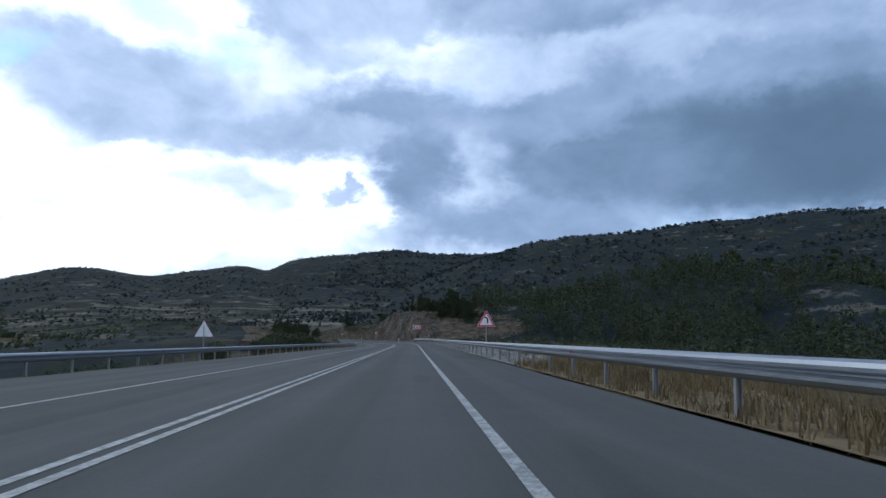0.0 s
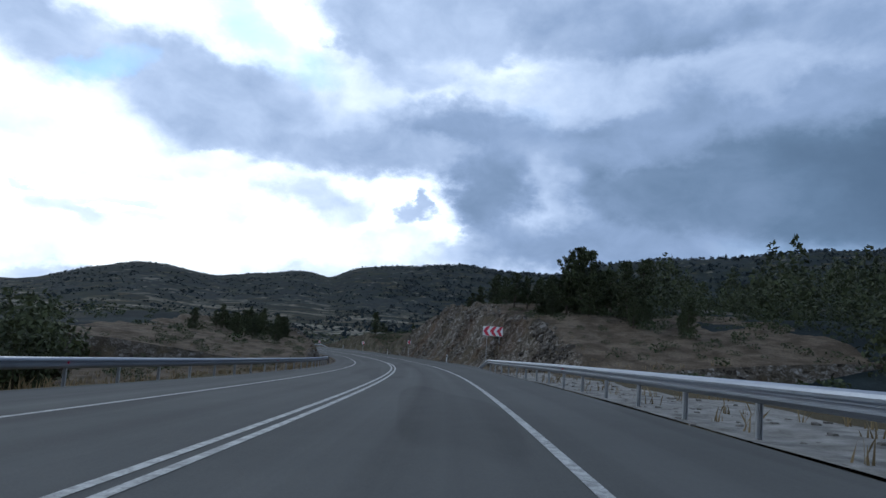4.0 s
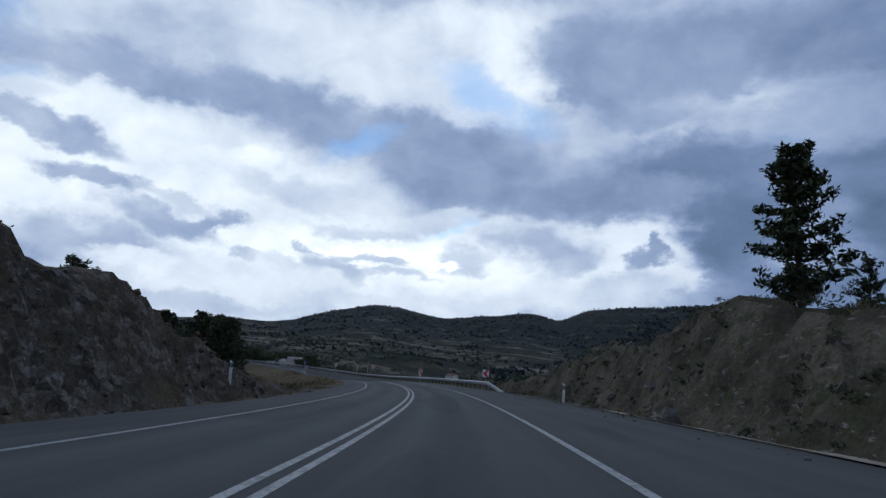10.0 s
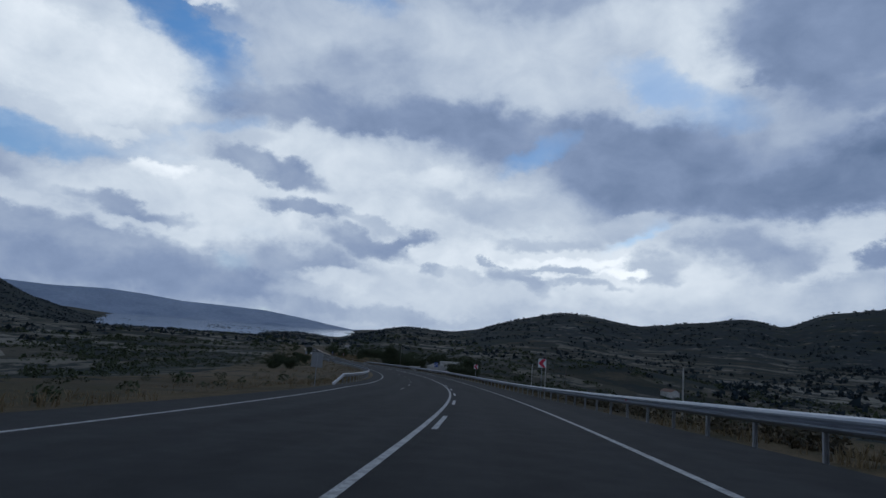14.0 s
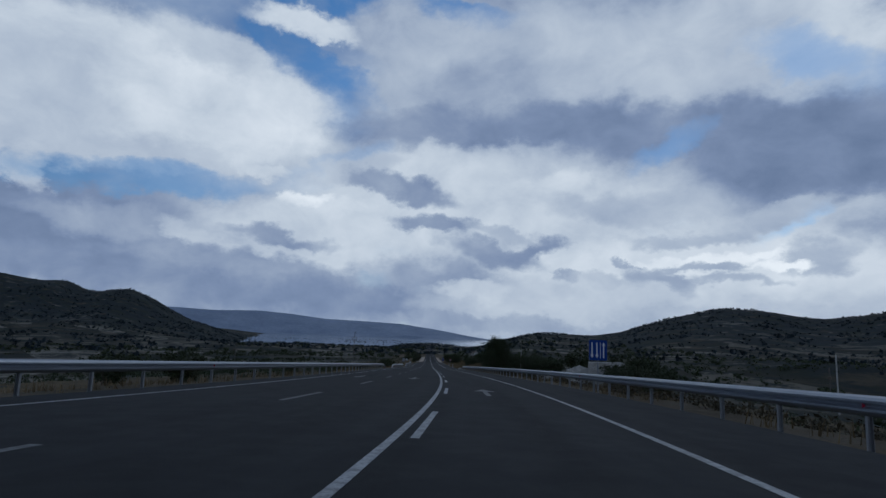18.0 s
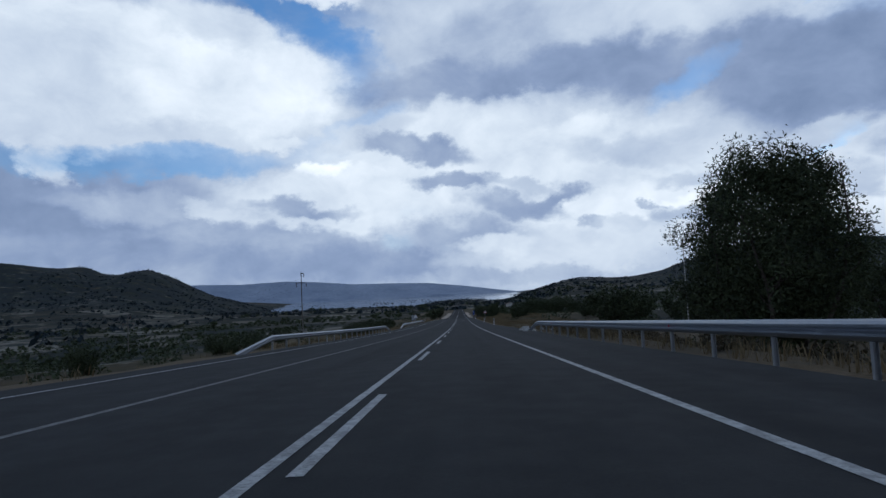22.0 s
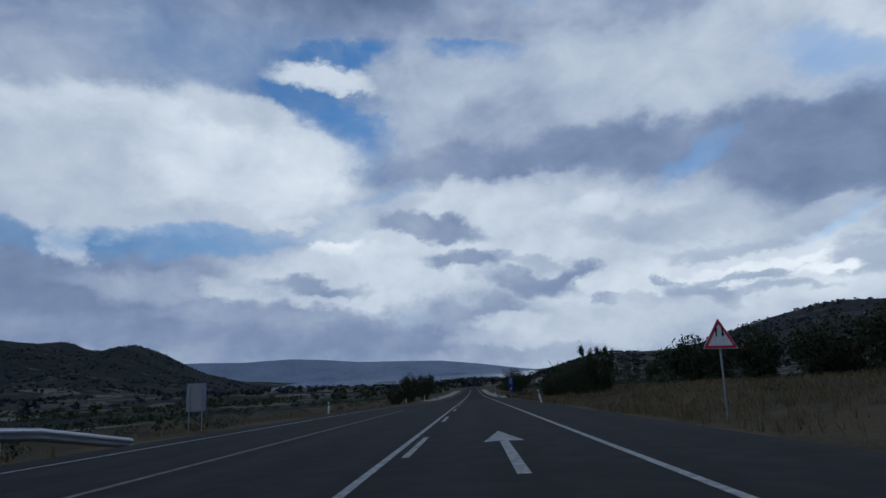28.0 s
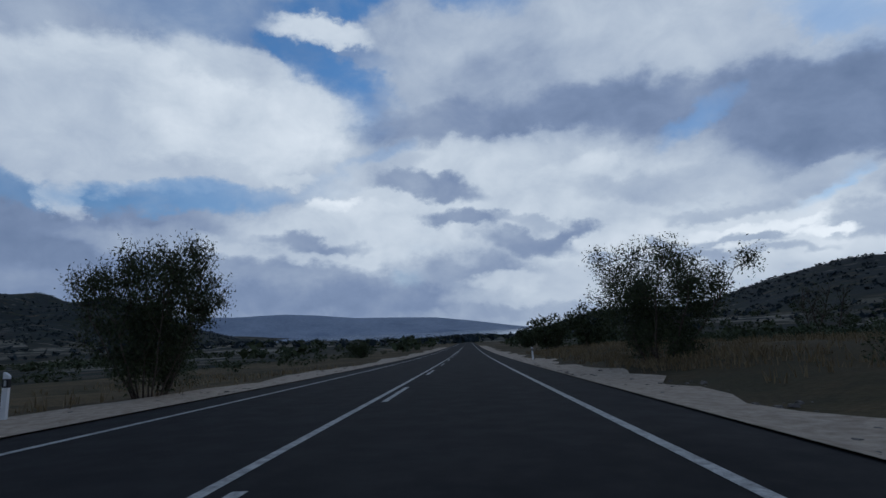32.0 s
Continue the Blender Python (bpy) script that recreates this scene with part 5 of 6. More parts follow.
    mixed = ((331, -20.8, 3.0), (505, -23.7, 3.4), (500, -28, 3), (512, -27, 2.6), (600, 38, 7.5), (606, 52, 8.0), (603, 56, 7.5), (590, 24, 4.5), (598, 30, 5), (640, 28.3, 5.8), (642, 35.5, 5.1), (626, 32, 4), (624, 35.4, 4.2), (639, 24.2, 6.2), (637, 27, 4.8), (688, 14.5, 3.3), (703, 41, 4.5), (693, 17, 3), (678, 29, 3.7), (672, 30.1, 4.4), (660, 33, 5), (681, -19.2, 3.4), (617, -26.7, 2.6), (628, -26.7, 2.6))
    far_end = ((773, 28.4, 6), (762, 30.5, 6), (751, 30.4, 4.6), (740, 30, 5), (734, 30.8, 4.8), (745, 34, 6), (757, 36, 6), (728, 35, 5), (784, -9.8, 2.7), (765, 9.6, 1.8), (860, 14, 4.5), (880, 13, 5), (905, -18, 3.5), (930, 15, 5), (780, 33, 5), (790, 38, 5.5), (812, 36, 5))
    verge = ((650, -30, 3), (588, -24, 2.4), (560, -27, 2.6), (600, -18, 2.4), (611, -20, 2.0), (640, -15, 2.6), (648, -17, 2.8), (655, -15.5, 2.6), (664, -18, 3.0), (672, -16, 2.4), (700, -17, 2.6), (715, -20, 3), (88, -14, 3.6), (92, -17, 4.2), (98, -15.5, 3.4), (120, -19, 5.2), (124, -23, 5.6), (128, -17, 4.6), (110, -24, 4.5), (60, -17, 3), (140, -25, 6), (545, 33, 4.5), (548, 38, 5), (560, 36, 5), (575, 40, 5.5))
    for s, d, h in mixed + far_end + verge:
        plant(olive, "field_tree", "small dark round tree among dry fields", "tree", s, d, h, rng, "scattered field trees")


def scatter(count, box, keep, seed):
    """Random places on the plan, in road measures, that keep() lets through."""
    rng = np.random.default_rng(seed)
    s, d = rng.uniform(box[0], box[1], count), rng.uniform(box[2], box[3], count)
    ok = keep(s, d, rng)
    P = on_road(s[ok], d[ok])
    z = ground_at(P[0], P[1])
    return np.stack([P[0], P[1], z], 1), rng


def field_scatter(count, box, seed, lo, clear):
    """Random places on the open land, by x and y, where a patchy pattern lets plants grow."""
    rng = np.random.default_rng(seed)
    x, y = rng.uniform(box[0], box[1], count), rng.uniform(box[2], box[3], count)
    s, d = to_road(x, y)
    rows = np.abs(np.sin((x * 0.55 + y * 0.83) / 19 + 3 * fbm(x / 130, y / 130, 2, 81)))
    ok = (fbm(x / 70, y / 70, 4, 51) + 0.16 * (rows < 0.22) > lo) & ((np.abs(d) > clear) | (s > 1150))
    x, y, s, d = x[ok], y[ok], s[ok], d[ok]
    return np.stack([x, y, height(x, y, s, d)], 1), rng


def clumps(name, places, rng, size, cards, leaf, mat, label, category, tall=1.0):
    """Many shrubs or trees in one mesh: a knot of leafy cards for each."""
    n = len(places)
    k = size * (0.4 + 1.3 * rng.uniform(0, 1, n) ** 1.6)
    off = rng.normal(size=(n, cards, 3))
    off /= np.linalg.norm(off, axis=2)[..., None]
    off *= rng.uniform(0.25, 1.0, (n, cards, 1)) ** 0.5
    off[..., 2] = (off[..., 2] * 0.5 + 0.45) * tall
    if tall > 1.5:
        taper = 1.15 - off[..., 2] / tall
        off[..., :2] *= np.clip(taper, 0.1, 1)[..., None]
    pts = places[:, None, :] + off * k[:, None, None]
    quads, _ = leaves(pts.reshape(-1, 3), leaf, rng, 1.1)
    q = quads.reshape(n, cards * 4, 3)
    mid = pts.repeat(4, 1).reshape(n, cards * 4, 3)
    q = mid + (q - mid) * k[:, None, None]
    ob = new(name, card_mesh(name, q.reshape(-1, 3), mat))
    return tagged(ob, label, category, kind="stuff")


def build_scrub():
    # pine woods on the slopes beside the first stretch
    wood, rng = scatter(9500, (-60, 340, 28, 420), lambda s, d, r: (fbm(s / 60, d / 60, 4, 91) > -0.16) & (d > 30 + 52 * smooth01((130 - s) / 130) + 36 * smooth01((s - 205) / 25) + 14 * r.uniform(size=len(s))) & (r.uniform(size=len(s)) > 0.62 * smooth01((d - 170) / 90) * (fbm(s / 45, d / 45, 3, 95) > -0.1)), 31)
    near = to_road(wood[:, 0], wood[:, 1])[1] < 150
    clumps("pine_wood", wood[near], rng, 2.2, 190, 0.088, M_PINE, "dense dark pine wood on the slope", "forest", 2.7)
    clumps("pine_wood_far", wood[~near], rng, 2.7, 34, 0.26, M_PINE, "dense dark pine wood higher on the slope", "forest", 2.6)
    wood, rng = scatter(900, (-60, 330, 30, 240), lambda s, d, r: d > 30 + 40 * smooth01((120 - s) / 120), 32)
    clumps("slope_scrub", wood, rng, 0.9, 70, 0.13, M_BUSH, "low green scrub on the slope", "shrubs")
    low, rng = scatter(1500, (25, 215, 15, 66), lambda s, d, r: (fbm(s / 9, d / 9, 3, 63) > -0.04) & (d > 15 + 8 * smooth01((s - 130) / 20)), 45)
    clumps("hillside_scrub", low, rng, 0.62, 44, 0.15, M_BUSH, "olive green scrub on the open slope", "shrubs")
    far, rng = field_scatter(20000, (-300, 1700, 100, 2600), 33, -0.02, 330)
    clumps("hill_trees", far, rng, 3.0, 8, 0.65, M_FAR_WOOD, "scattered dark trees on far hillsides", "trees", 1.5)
    near, rng = field_scatter(30000, (-820, 260, -60, 820), 34, 0.0, 17)
    off = np.abs(to_road(near[:, 0], near[:, 1])[1])
    clumps("valley_scrub", near[off < 75], rng, 0.85, 56, 0.15, M_BUSH, "dark bushes and hedges between dry fields", "shrubs")
    clumps("valley_scrub_far", near[off >= 75], rng, 1.2, 9, 0.46, M_BUSH, "dark bushes and hedges between dry fields", "shrubs")
    wide, rng = field_scatter(34000, (-2900, 200, 150, 2700), 35, 0.0, 200)
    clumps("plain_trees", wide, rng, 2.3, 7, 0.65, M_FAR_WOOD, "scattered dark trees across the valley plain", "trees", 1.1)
    belt, rng = scatter(1500, (930, 1700, -260, 300), lambda s, d, r: (np.abs(d) > 12) & (fbm(s / 50, d / 50, 3, 77) > 0.0), 36)
    clumps("road_side_trees", belt, rng, 2.2, 40, 0.3, M_BUSH, "belt of dark trees along the far road", "trees", 1.3)
    bank, rng = scatter(1700, (140, 330, -30, 30), lambda s, d, r: np.abs(d) > np.where(d > 0, keyed(s, TOE_R) + 0.8 * keyed(s, CUT_R), keyed(s, TOE_L) + 0.8 * keyed(s, CUT_L)), 37)
    clumps("bank_scrub", bank, rng, 0.5, 100, 0.09, M_BUSH, "low bushes along the top of the cutting", "shrubs")
    verge, rng = scatter(520, (330, 830, -30, 32), lambda s, d, r: (np.abs(d) > 11.5) & (fbm(s / 12, d / 12, 3, 7) > 0.02), 38)
    clumps("verge_scrub", verge, rng, 0.6, 150, 0.075, M_BUSH, "low bushes in the dry verge", "shrubs")
    weeds, rng = scatter(700, (135, 330, -14, 16), lambda s, d, r: (d > 7.2) | (d < -7.2), 39)
    slope, rng = scatter(2600, (224, 306, 7.6, 22), lambda s, d, r: (d > keyed(s, TOE_R) - 0.6 + 0.8 * r.uniform(size=len(s))) & (fbm(s / 4, d / 3, 3, 27) > -0.02), 41)
    clumps("bank_tufts", slope, rng, 0.22, 60, 0.16, M_BUSH, "olive green weeds on the earth bank", "weeds")
    thicket, rng = scatter(1500, (318, 604, 8.3, 16), lambda s, d, r: fbm(s / 5, d / 4, 3, 57) > -0.10, 43)
    clumps("dry_thicket", thicket, rng, 0.45, 80, 0.13, M_WEED, "brown dry thicket below the road", "shrubs")
    clumps("bank_weeds", weeds, rng, 0.25, 50, 0.10, M_DRY, "dry weeds on the rocky bank", "weeds")


def build_grass():
    rng = np.random.default_rng(7)
    n = 30000
    s = rng.uniform(-20, 850, n)
    right = rng.uniform(size=n) < 0.65
    far = rng.uniform(0, 1, n) ** 1.4 * 16
    d = np.where(right, keyed(s, PAVE_R) + 0.9 + far, -keyed(s, PAVE_L) - 1.1 - far)
    cut = np.where(right, keyed(s, CUT_R), keyed(s, CUT_L))
    ok = ~(right & (s > 20) & (s < 140) & (far < 4) & (rng.uniform(size=n) < 0.8)) & (fbm(s / 6, d / 6, 3, 5) > -0.05) & (cut < 1.0) & ~((s > 780) & (far < 1.6))
    field_s, field_d = rng.uniform(605, 870, 15000), 7.6 + 15 * rng.uniform(0, 1, 15000) ** 1.3
    keep = (fbm(field_s / 7, field_d / 5, 3, 15) > -0.08) & ((field_s < 780) | (field_d > 8.4))
    s, d = np.concatenate([s[ok], rng.uniform(-10, 24, 1800), field_s[keep]]), np.concatenate([d[ok], rng.uniform(6.9, 10.5, 1800), field_d[keep]])
    P = on_road(s, d)
    z = height(P[0], P[1], s, d)
    base = np.stack([P[0], P[1], z], 1)
    m = 5
    base = base.repeat(m, 0) + np.concatenate([rng.normal(size=(len(base) * m, 2)) * 0.09, np.zeros((len(base) * m, 1))], 1)
    a = rng.uniform(0, 6.28, len(base))
    h = rng.uniform(0.12, 0.42, len(base)) * (1 + 0.5 * fbm(base[:, 0] / 9, base[:, 1] / 9, 2, 3))
    side = np.stack([np.cos(a), np.sin(a), a * 0], 1) * 0.018
    lean = np.stack([np.cos(a + 1.2), np.sin(a + 1.2), a * 0], 1) * (h * rng.uniform(0, 0.6, len(h)))[:, None]
    up = np.stack([h * 0, h * 0, h], 1)
    quads = np.stack([base - side, base + side, base + up * 0.6 + lean * 0.4 + side * 0.6, base + up + lean], 1).reshape(-1, 3)
    tagged(new("dry_grass", card_mesh("dry_grass", quads, M_DRY)), "dry yellow grass tufts beside the road", "grass", kind="stuff")


# ---- stones ----
def stone_mesh(seed, flat=0.7):
    rng = np.random.default_rng(seed)
    bm = bmesh.new()
    bmesh.ops.create_icosphere(bm, subdivisions=1, radius=0.5)
    for v in bm.verts:
        v.co = Vector((v.co.x * rng.uniform(0.7, 1.25), v.co.y * rng.uniform(0.7, 1.25), v.co.z * flat * rng.uniform(0.7, 1.2)))
    return mesh_of("stone", bm, M_ROCK)


def build_stones():
    rng = np.random.default_rng(17)
    kinds = [stone_mesh(k) for k in range(5)]
    for k in range(70):
        s = rng.uniform(150, 300)
        right = rng.uniform() < 0.65
        toe = float(keyed(s, TOE_R if right else TOE_L))
        d = (toe + rng.uniform(-1.6, 0.9)) * (1 if right else -1)
        size = 0.22 + 0.75 * rng.uniform() ** 3
        ob = new("boulder", kinds[k % 5])
        ob.matrix_world = Matrix.Translation(beside(s, d) + Vector((0, 0, size * 0.12))) @ Euler(rng.uniform(0, 6, 3)).to_matrix().to_4x4() @ Matrix.Scale(size, 4)
        tagged(ob, "fallen grey rock at the foot of the cutting", "rock", "fallen rocks below the cutting")
    # small stones of the verge
    n = 4100
    s = np.concatenate([rng.uniform(22, 140, 1500), rng.uniform(-15, 150, 700), rng.uniform(140, 320, 1200), rng.uniform(780, 850, 700)])
    d = np.concatenate([6.9 + 3.6 * rng.uniform(size=1500), 7.3 + 3.5 * rng.uniform(size=700), np.where(rng.uniform(size=1200) < 0.6, 6.6 + 3.2 * rng.uniform(size=1200), -6.4 - 2.2 * rng.uniform(size=1200)), np.where(rng.uniform(size=700) < 0.6, 5.1 + 2.6 * rng.uniform(size=700), -5.0 - 2.5 * rng.uniform(size=700))])
    P = on_road(s, d)
    z = height(P[0], P[1], s, d)
    unit = np.array([(math.cos(a), math.sin(a), -0.15) for a in (0, 1.2, 2.5, 3.7, 5.0)] + [(0.7 * math.cos(a), 0.7 * math.sin(a), 0.38) for a in (0.3, 1.5, 2.7, 4.0, 5.2)])
    k = 0.02 + 0.09 * rng.uniform(size=n) ** 3
    a = rng.uniform(0, 6.28, n)
    ux = unit[None, :, 0] * np.cos(a)[:, None] - unit[None, :, 1] * np.sin(a)[:, None]
    uy = unit[None, :, 0] * np.sin(a)[:, None] + unit[None, :, 1] * np.cos(a)[:, None]
    v = np.stack([ux, uy, unit[None, :, 2] + 0 * ux], 2) * k[:, None, None] * rng.uniform(0.75, 1.25, (n, 10, 1)) + np.stack([P[0], P[1], z + 0.01], 1)[:, None]
    faces = []
    for i in range(n):
        b = i * 10
        faces += [(b + k, b + (k + 1) % 5, b + 5 + (k + 1) % 5, b + 5 + k) for k in range(5)] + [tuple(range(b + 5, b + 10))]
    tagged(mesh_object("loose_stones", v.reshape(-1, 3), faces, M_ROCK), "loose grey stones along the road's edge", "stones", kind="stuff")


def build_outcrops():
    """Angular rock blocks that stand out of the cut faces."""
    rng = np.random.default_rng(29)
    cube = np.array([(x, y, z) for x in (-0.5, 0.5) for y in (-0.5, 0.5) for z in (-0.5, 0.5)])
    quads = ((0, 1, 3, 2), (4, 6, 7, 5), (0, 4, 5, 1), (2, 3, 7, 6), (0, 2, 6, 4), (1, 5, 7, 3))
    verts, faces = [], []
    for side, cut_of, toe_of, lo, hi, count in ((1, CUT_R, TOE_R, 146, 224, 5200), (-1, CUT_L, TOE_L, 172, 284, 1100), (1, CUT_R, TOE_R, 224, 302, 1000)):
        s = rng.uniform(lo, hi, count)
        cut, toe = keyed(s, cut_of), keyed(s, toe_of)
        e = toe + 0.2 + rng.uniform(0, 1, count) ** 0.9 * (0.62 * cut + 0.2)
        ok = (fbm(s / 5, e / 3, 3, 15) > 0.0) & (cut > 1)
        s, d = s[ok], side * e[ok]
        P = on_road(s, d)
        z = height(P[0], P[1], s, d)
        for i in range(len(s)):
            size = (0.09 + 0.36 * rng.uniform() ** 3) if hi < 250 else (0.05 + 0.26 * rng.uniform() ** 4)
            box = cube * (size * rng.uniform(0.7, 2.0), size * rng.uniform(0.5, 1.1), size * rng.uniform(0.35, 0.9)) * (1 + rng.uniform(-0.28, 0.28, (8, 3)))
            m = Euler((rng.normal() * 0.3 + 0.5 * side, rng.normal() * 0.3 - 0.5, radians(heading(s[i])) + rng.normal() * 0.5)).to_matrix()
            box = box @ np.array(m).T + (P[0][i], P[1][i], z[i] - 0.18 * size)
            b = len(verts)
            verts += list(box)
            faces += [tuple(b + k for k in f) for f in quads]
    tagged(mesh_object("rock_blocks", verts, faces, M_CRAG), "broken grey and brown rock blocks in the cut face", "rocks", kind="stuff")


# ---- roadworks: broken asphalt and a sand pile ----
def build_heaps():
    rng = np.random.default_rng(23)
    at = beside(793, 9.4)
    heap = thing("rubble_heap", at, heading(793), "low heap of broken dark asphalt slabs on dry grass", "rubble")
    kinds = []
    for k in range(5):
        bm = bmesh.new()
        n = 6
        ring = [(math.cos(6.28 * i / n) * rng.uniform(0.6, 1.1), math.sin(6.28 * i / n) * rng.uniform(0.5, 1.0)) for i in range(n)]
        low = [bm.verts.new((x, y, 0)) for x, y in ring]
        top = [bm.verts.new((x * 0.93 + 0.03, y * 0.93, 0.16 + rng.uniform(-0.03, 0.05))) for x, y in ring]
        bm.faces.new(low[::-1])
        bm.faces.new(top)
        for i in range(n):
            bm.faces.new((low[i], low[(i + 1) % n], top[(i + 1) % n], top[i]))
        kinds.append(mesh_of("slab", bm, M_RUBBLE))
    for k in range(190):
        u, v = rng.normal() * 1.5, rng.normal() * 3.2
        z = 0.75 * math.exp(-((u / 1.6) ** 2) - (v / 3.4) ** 2) * rng.uniform(0.2, 1.0)
        m = Matrix.Translation((u, v, z - 0.05)) @ Euler((rng.normal() * 0.5, rng.normal() * 0.5, rng.uniform(0, 6))).to_matrix().to_4x4() @ Matrix.Scale(0.1 + 0.34 * rng.uniform() ** 1.6, 4)
        share("slab", kinds[k % 5], heap, m)
    for s, d, r, h, name in ((804, 6.4, 0.9, 0.45, "sand_pile"),):
        n, rings = 28, 9
        verts = [(0, 0, h)]
        for i in range(1, rings):
            f = i / (rings - 1)
            for k in range(n):
                a = 6.283 * k / n
                q = r * f * (1 + 0.12 * math.sin(3 * a + 1) + rng.uniform(-0.04, 0.04))
                verts.append((q * math.cos(a), q * math.sin(a), h * (0.5 + 0.5 * math.cos(math.pi * f ** 0.85)) * (1 + rng.uniform(-0.05, 0.05)) - 0.06 * f))
        faces = [(0, 1 + k, 1 + (k + 1) % n) for k in range(n)]
        for i in range(rings - 2):
            for k in range(n):
                a, b = 1 + i * n + k, 1 + i * n + (k + 1) % n
                faces.append((a, a + n, b + n, b))
        ob = mesh_object(name, verts, faces, M_SAND, True)
        ob.matrix_world = Matrix.Translation(beside(s, d))
        tagged(ob, "small pale sand pile at the road's edge", "sand pile")
    slabs = thing("concrete_rubble", beside(541, 16.5), heading(541), "fallen white concrete slabs on the slope below the rail", "rubble")
    for k in range(9):
        bm = bmesh.new()
        add_box(bm, (-0.9, -0.5, -0.06), (0.9, 0.5, 0.1), Euler((rng.normal() * 0.4, rng.normal() * 0.4, rng.uniform(0, 3))).to_matrix().to_4x4() @ Matrix.Scale(rng.uniform(0.5, 1.2), 4))
        bmesh.ops.translate(bm, verts=bm.verts, vec=(rng.normal() * 1.6, rng.normal() * 2.0, 0.15 + 0.25 * rng.uniform()))
        part("slab", bm, M_WALL, slabs)
    bits = thing("concrete_rubble", beside(597, 7.0), heading(597), "broken white concrete pieces at the rail's end", "rubble")
    for k in range(7):
        bm = bmesh.new()
        add_box(bm, (-0.3, -0.2, -0.05), (0.3, 0.2, 0.22), Euler((rng.normal() * 0.3, rng.normal() * 0.3, rng.uniform(0, 3))).to_matrix().to_4x4() @ Matrix.Scale(rng.uniform(0.4, 1.0), 4))
        bmesh.ops.translate(bm, verts=bm.verts, vec=(rng.normal() * 0.7, rng.normal() * 1.1, 0.05))
        part("block", bm, M_WALL, bits)


# ---- power poles and cables ----
def power_pole(s, d, high, turn, label, slim=1.0):
    ob = thing("power_pole", beside(s, d), heading(s) + turn, label, "power pole", "power poles across the fields")
    bm = bmesh.new()
    add_tube(bm, [(0, 0, -0.8), (0, 0, high * 0.5), (0, 0, high)], [0.11 * slim, 0.095 * slim, 0.075 * slim], 10)
    part("mast", bm, M_WOOD if slim == 1 else M_WALL, ob)
    spots = []
    for z, reach, one in ((high - 0.25, 0.75 * slim, True), (high - 2.0 * slim * slim, 1.35 * slim, False)):
        bm = bmesh.new()
        add_box(bm, (-0.1 if one else -reach, -0.06, z - 0.06), (reach, 0.06 * slim, z + 0.06 * slim))
        part("crossarm", bm, M_WOOD, ob)
        for x in ((reach - 0.08,) if one else (-reach + 0.08, reach - 0.08)):
            bm = bmesh.new()
            add_tube(bm, [(x, 0, z - 0.07), (x, 0, z - 0.25 * slim), (x, 0, z - 0.5 * slim), (x, 0, z - 0.75 * slim)], [0.035 * slim, 0.075 * slim, 0.07 * slim, 0.045 * slim], 8)
            part("insulator", bm, M_PORC, ob, "brown insulator string")
            spots.append(ob.matrix_world @ Vector((x, 0, z - 0.78 * slim)))
    return spots


def cable(a, b, sag):
    bm = bmesh.new()
    pts = [a.lerp(b, i / 14) - Vector((0, 0, sag * 4 * (i / 14) * (1 - i / 14))) - a for i in range(15)]
    add_tube(bm, pts, [0.004] * 15, 5)
    ob = new("power_cable", mesh_of("power_cable", bm, M_WIRE))
    ob.matrix_world = Matrix.Translation(a)
    tagged(ob, "thin dark power cable hanging between poles", "cable", "power cables")


def build_poles():
    lines = [power_pole(607, 23.4, 8.8, 62, "slim pale power pole with short crossarms", 0.55), power_pole(656, -27.7, 12.6, 62, "tall grey power pole with two crossarms"), power_pole(585, 92, 10.5, 62, "tall grey power pole with two crossarms"), power_pole(690, -80, 10.5, 62, "tall grey power pole with two crossarms")]
    for i, j in ((2, 0), (1, 3)):
        for a, b in zip(lines[i], lines[j]):
            cable(a, b, 1.3)
    for s, d, h in ((405, 22, 5.0), (480, 34, 6.0), (520, 48, 7.0)):
        ob = thing("concrete_pole", beside(s, d), 0, "slim pale concrete pole in the fields", "pole", "slim poles in the fields")
        bm = bmesh.new()
        add_tube(bm, [(0, 0, -0.5), (0, 0, h)], [0.1, 0.07], 8)
        part("mast", bm, M_WALL, ob)


# ---- farm buildings below the road ----
def farm_wall(parent, x0, x1, y, z1, thick=0.25, openings=()):
    """A wall along x with openings cut through it: (x, width, sill, top)."""
    def panel(xa, xb, za, zb):
        bm = bmesh.new()
        add_box(bm, (xa, y, za), (xb, y + thick, zb))
        part("wall_panel", bm, M_WALL, parent)

    x = x0
    for ox, w, sill, top in sorted(openings):
        panel(x, ox, -0.5, z1)
        if sill > 0:
            panel(ox, ox + w, -0.5, sill)
        panel(ox, ox + w, top, z1)
        x = ox + w
    panel(x, x1, -0.5, z1)


def end_wall(parent, x, y0, y1, z1, ridge):
    bm = bmesh.new()
    front = [bm.verts.new((x, *p)) for p in ((y0, -0.5), (y1, -0.5), (y1, z1), ((y0 + y1) / 2, z1 + ridge), (y0, z1))]
    back = [bm.verts.new((x + 0.25, v.co.y, v.co.z)) for v in front]
    bm.faces.new(front)
    bm.faces.new(back[::-1])
    for i in range(5):
        bm.faces.new((front[i], back[i], back[(i + 1) % 5], front[(i + 1) % 5]))
    bmesh.ops.recalc_face_normals(bm, faces=bm.faces)
    part("gable", bm, M_WALL, parent)


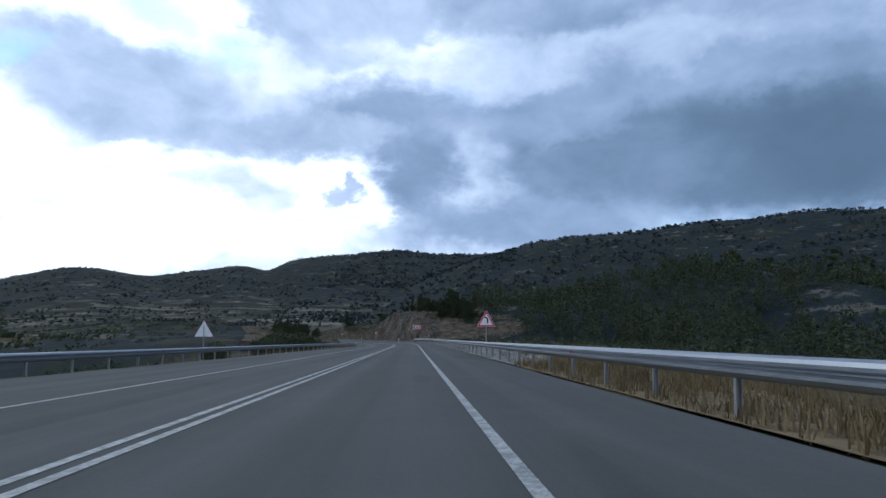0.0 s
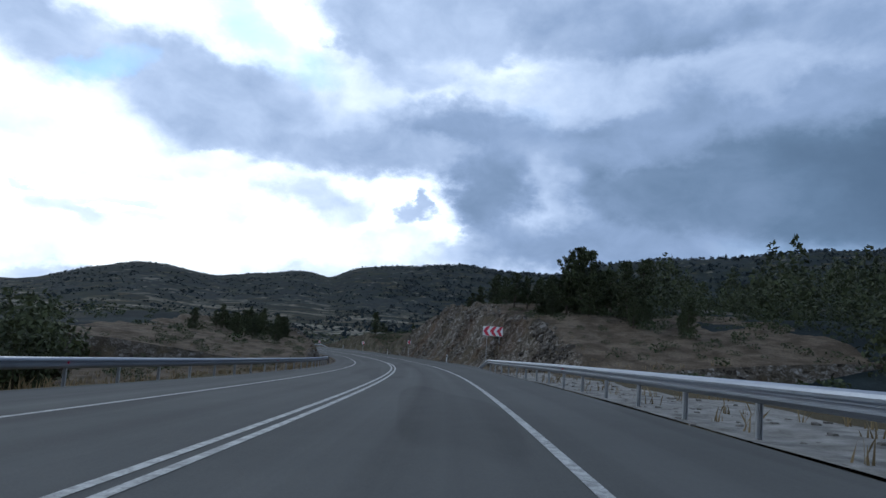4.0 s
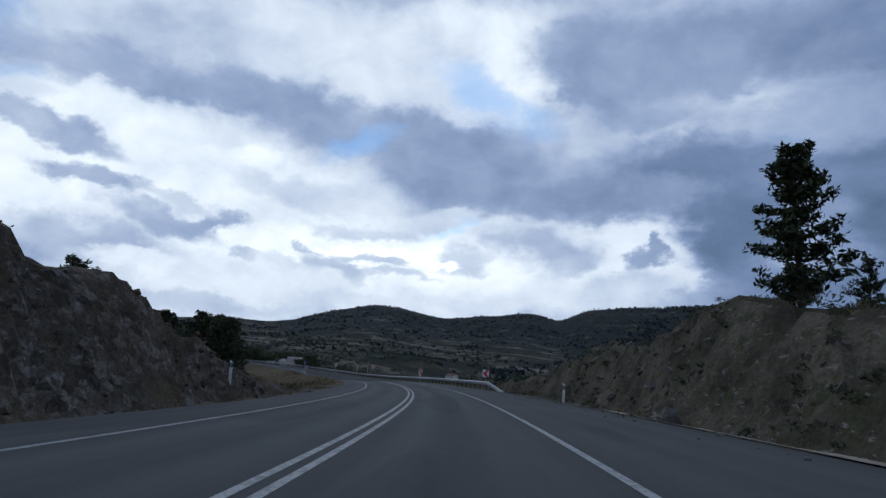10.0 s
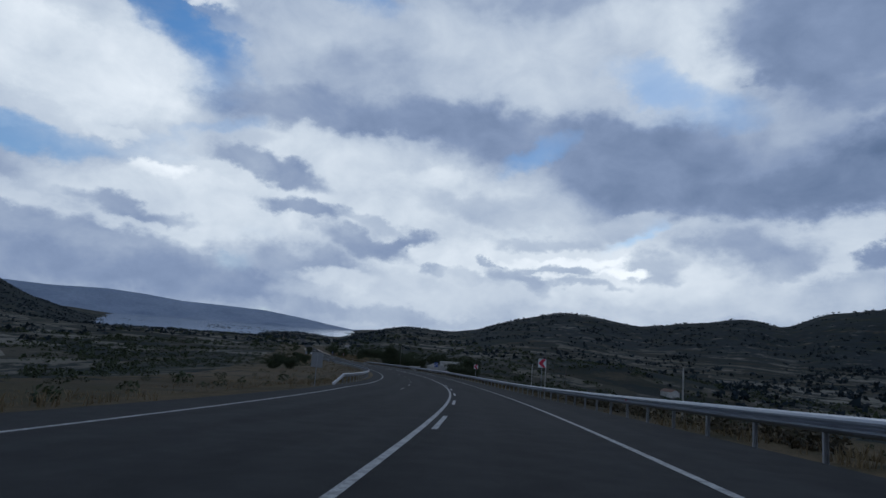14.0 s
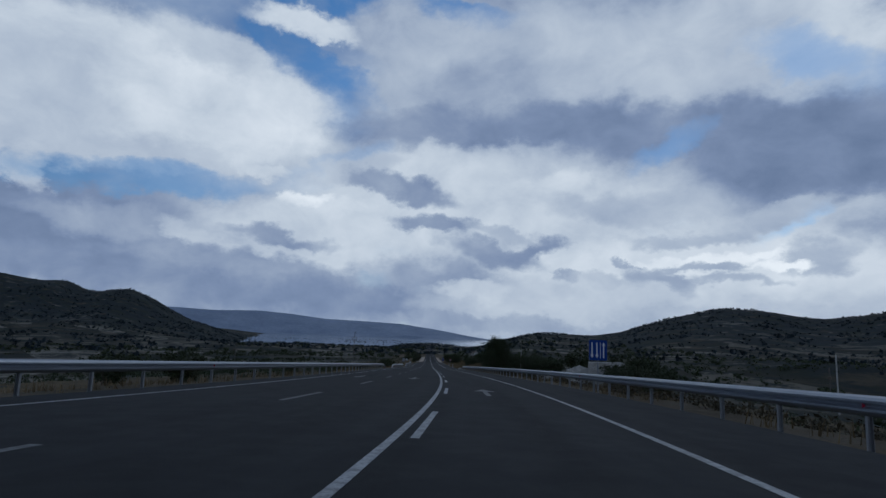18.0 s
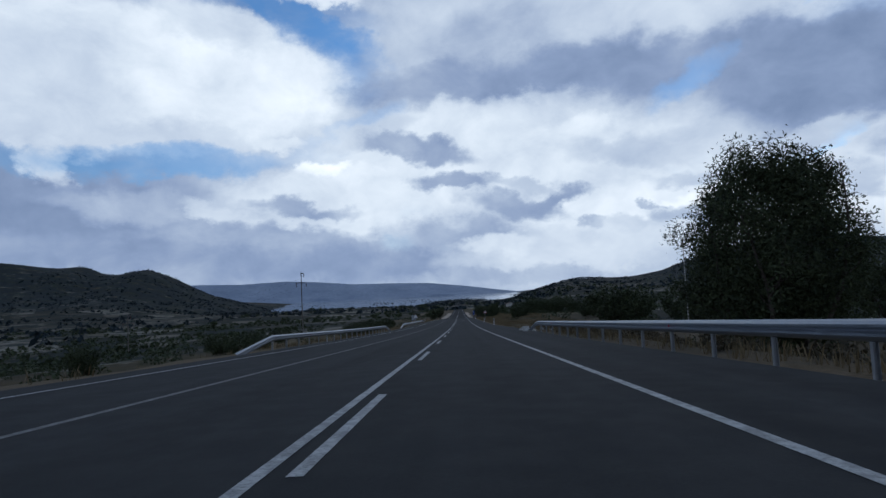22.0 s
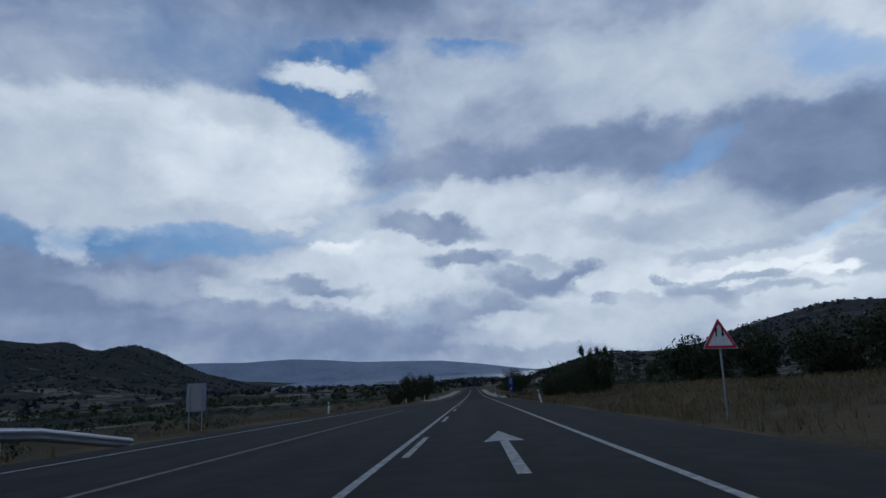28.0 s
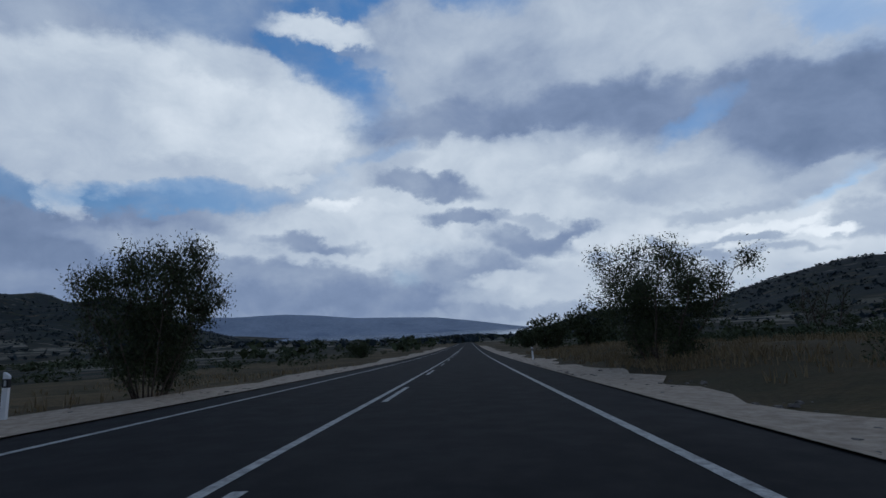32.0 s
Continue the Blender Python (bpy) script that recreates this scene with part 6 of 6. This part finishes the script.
def farmhouse(s, d, turn, long, deep, tall, ridge, roofed, label):
    ob = thing("farm_building", beside(s, d), heading(s) + turn, label, "building")
    farm_wall(ob, 0, long, 0, tall, 0.25, ((long * 0.2, 0.8, 0.9, min(1.9, tall - 0.3)), (long * 0.6, 0.9, 0, min(2.0, tall - 0.25))))
    farm_wall(ob, 0, long, deep, tall, 0.25, ((long * 0.4, 0.8, 0.9, min(1.9, tall - 0.3)),))
    end_wall(ob, 0, 0.25, deep, tall, ridge)
    end_wall(ob, long - 0.25, 0.25, deep, tall, ridge)
    if roofed:
        for k in (0, 1):
            bm = bmesh.new()
            y0, y1 = (-0.3, deep / 2 + 0.12) if k == 0 else (deep / 2 + 0.14, deep + 0.55)
            z0, z1 = (tall - 0.05, tall + ridge + 0.05) if k == 0 else (tall + ridge + 0.05, tall - 0.05)
            vs = [bm.verts.new(p) for p in ((-0.3, y0, z0), (long + 0.3, y0, z0), (long + 0.3, y1, z1), (-0.3, y1, z1))]
            bm.faces.new(vs)
            ext = bmesh.ops.extrude_face_region(bm, geom=bm.faces[:])
            bmesh.ops.translate(bm, verts=[g for g in ext["geom"] if isinstance(g, bmesh.types.BMVert)], vec=(0, 0, 0.1))
            part("roof_slope", bm, M_TILE, ob, "weathered clay roof slope")
    return ob


def build_farm():
    farmhouse(580, 37.4, 90, 8, 6.0, 2.6, 1.1, False, "roofless white farm building with gabled ends")
    ob = thing("ruined_house", beside(586, 37.4), heading(586), "roofless pale concrete house with empty openings", "building")
    ob.scale = (0.96, 1.1, 1.22)
    farm_wall(ob, 0, 7.5, 0, 3.45, 0.25, ((0.5, 1.1, 1.5, 3.1), (2.3, 1.2, 1.5, 3.1), (4.2, 1.1, 0, 3.1), (6.0, 0.9, 1.8, 3.1)))
    farm_wall(ob, 0, 7.5, 5.0, 3.6, 0.25, ((1.6, 1.0, 1.3, 3.1), (4.6, 1.0, 1.3, 3.1)))
    bm = bmesh.new()
    add_box(bm, (-0.4, -0.5, 3.455), (3.4, 0.9, 3.62))
    part("roof_slab", bm, M_WALL, ob, "broken overhanging concrete roof slab")
    for x, top in ((0, 3.44), (3.6, 2.9), (7.25, 3.7)):
        bm = bmesh.new()
        add_box(bm, (x, 0.252, -0.5), (x + 0.25, 4.998, top))
        part("wall", bm, M_WALL, ob)
    for x in (-1.0, 0.9, 2.8):
        bm = bmesh.new()
        add_box(bm, (x, -1.7, -0.5), (x + 0.24, -1.46, 2.7))
        part("pillar", bm, M_WALL, ob)
    bm = bmesh.new()
    add_box(bm, (-1.2, -1.8, 2.705), (3.3, -1.35, 2.95))
    part("lintel", bm, M_WALL, ob)
    bm = bmesh.new()
    add_box(bm, (0, 0, 0), (3.4, 1.4, 0.14), pose(2.9, -1.75, 2.95, 0, 13, 4))
    part("fallen_slab", bm, M_WALL, ob, "tilted fallen concrete slab")
    ob = thing("yard_wall", beside(578, 22), heading(578), "low white yard wall beside farm buildings", "wall")
    bm = bmesh.new()
    add_box(bm, (0, 0, -0.5), (3.6, 0.22, 2.2))
    part("wall", bm, M_WALL, ob)
    bm = bmesh.new()
    add_box(bm, (-0.05, -0.04, 2.205), (3.65, 0.26, 2.29))
    part("coping", bm, M_WALL, ob)
    bm = bmesh.new()
    add_box(bm, (3.66, -0.05, -0.5), (3.96, 0.27, 2.5))
    part("gate_post", bm, M_WALL, ob)
    for s, d, long in ((640, 190, 8), (1180, 60, 9), (500, 260, 8)):
        farmhouse(s, d, (s * 37) % 180, long, 6, 3.0, 1.3, True, "small white village house with a tiled roof")


# ---- gravel along the edges ----
def build_gravel():
    strip("gravel_shoulder", np.arange(797, 1000, 1.5), lambda s: np.linspace(4.95, 7.2 + 0.5 * math.sin(s * 0.3) + 0.3 * math.sin(s * 1.1), 9), M_GRAVEL, "pale gravel shoulder beside fresh asphalt", 0.03)
    strip("gravel_shoulder_far", np.arange(803, 1000, 1.5), lambda s: np.linspace(-8.2 + 0.7 * math.sin(s * 0.2), -4.85, 7), M_GRAVEL, "pale gravel shoulder beside fresh asphalt", 0.03)
    strip("gravel_edge", np.arange(246, 300, 1.0), lambda s: np.linspace(keyed(s, PAVE_R) - 0.05, keyed(s, PAVE_R) + 0.7 + 0.3 * math.sin(s * 0.9), 5), M_GRAVEL, "pale gravel strip along the asphalt edge", 0.035)
    strip("straw_verge", np.arange(-30, 23, 0.75), lambda s: np.linspace(6.75 + 0.15 * math.sin(s * 0.7), 10.5 + 0.8 * math.sin(s * 0.4), 12), M_STRAW, "golden dry grass verge behind the guard rail", 0.02)
    strip("stony_ground", np.arange(22, 140, 0.75), lambda s: np.linspace(6.75 + 0.15 * math.sin(s * 0.7), 11.0 + 1.0 * math.sin(s * 0.13) + 0.5 * math.sin(s * 0.6), 14), M_STONY, "pale stony ground behind the guard rail", 0.02)


build_gravel()
build_farm()
build_poles()
build_heaps()
build_stones()
build_outcrops()
build_trees()
build_scrub()
build_grass()
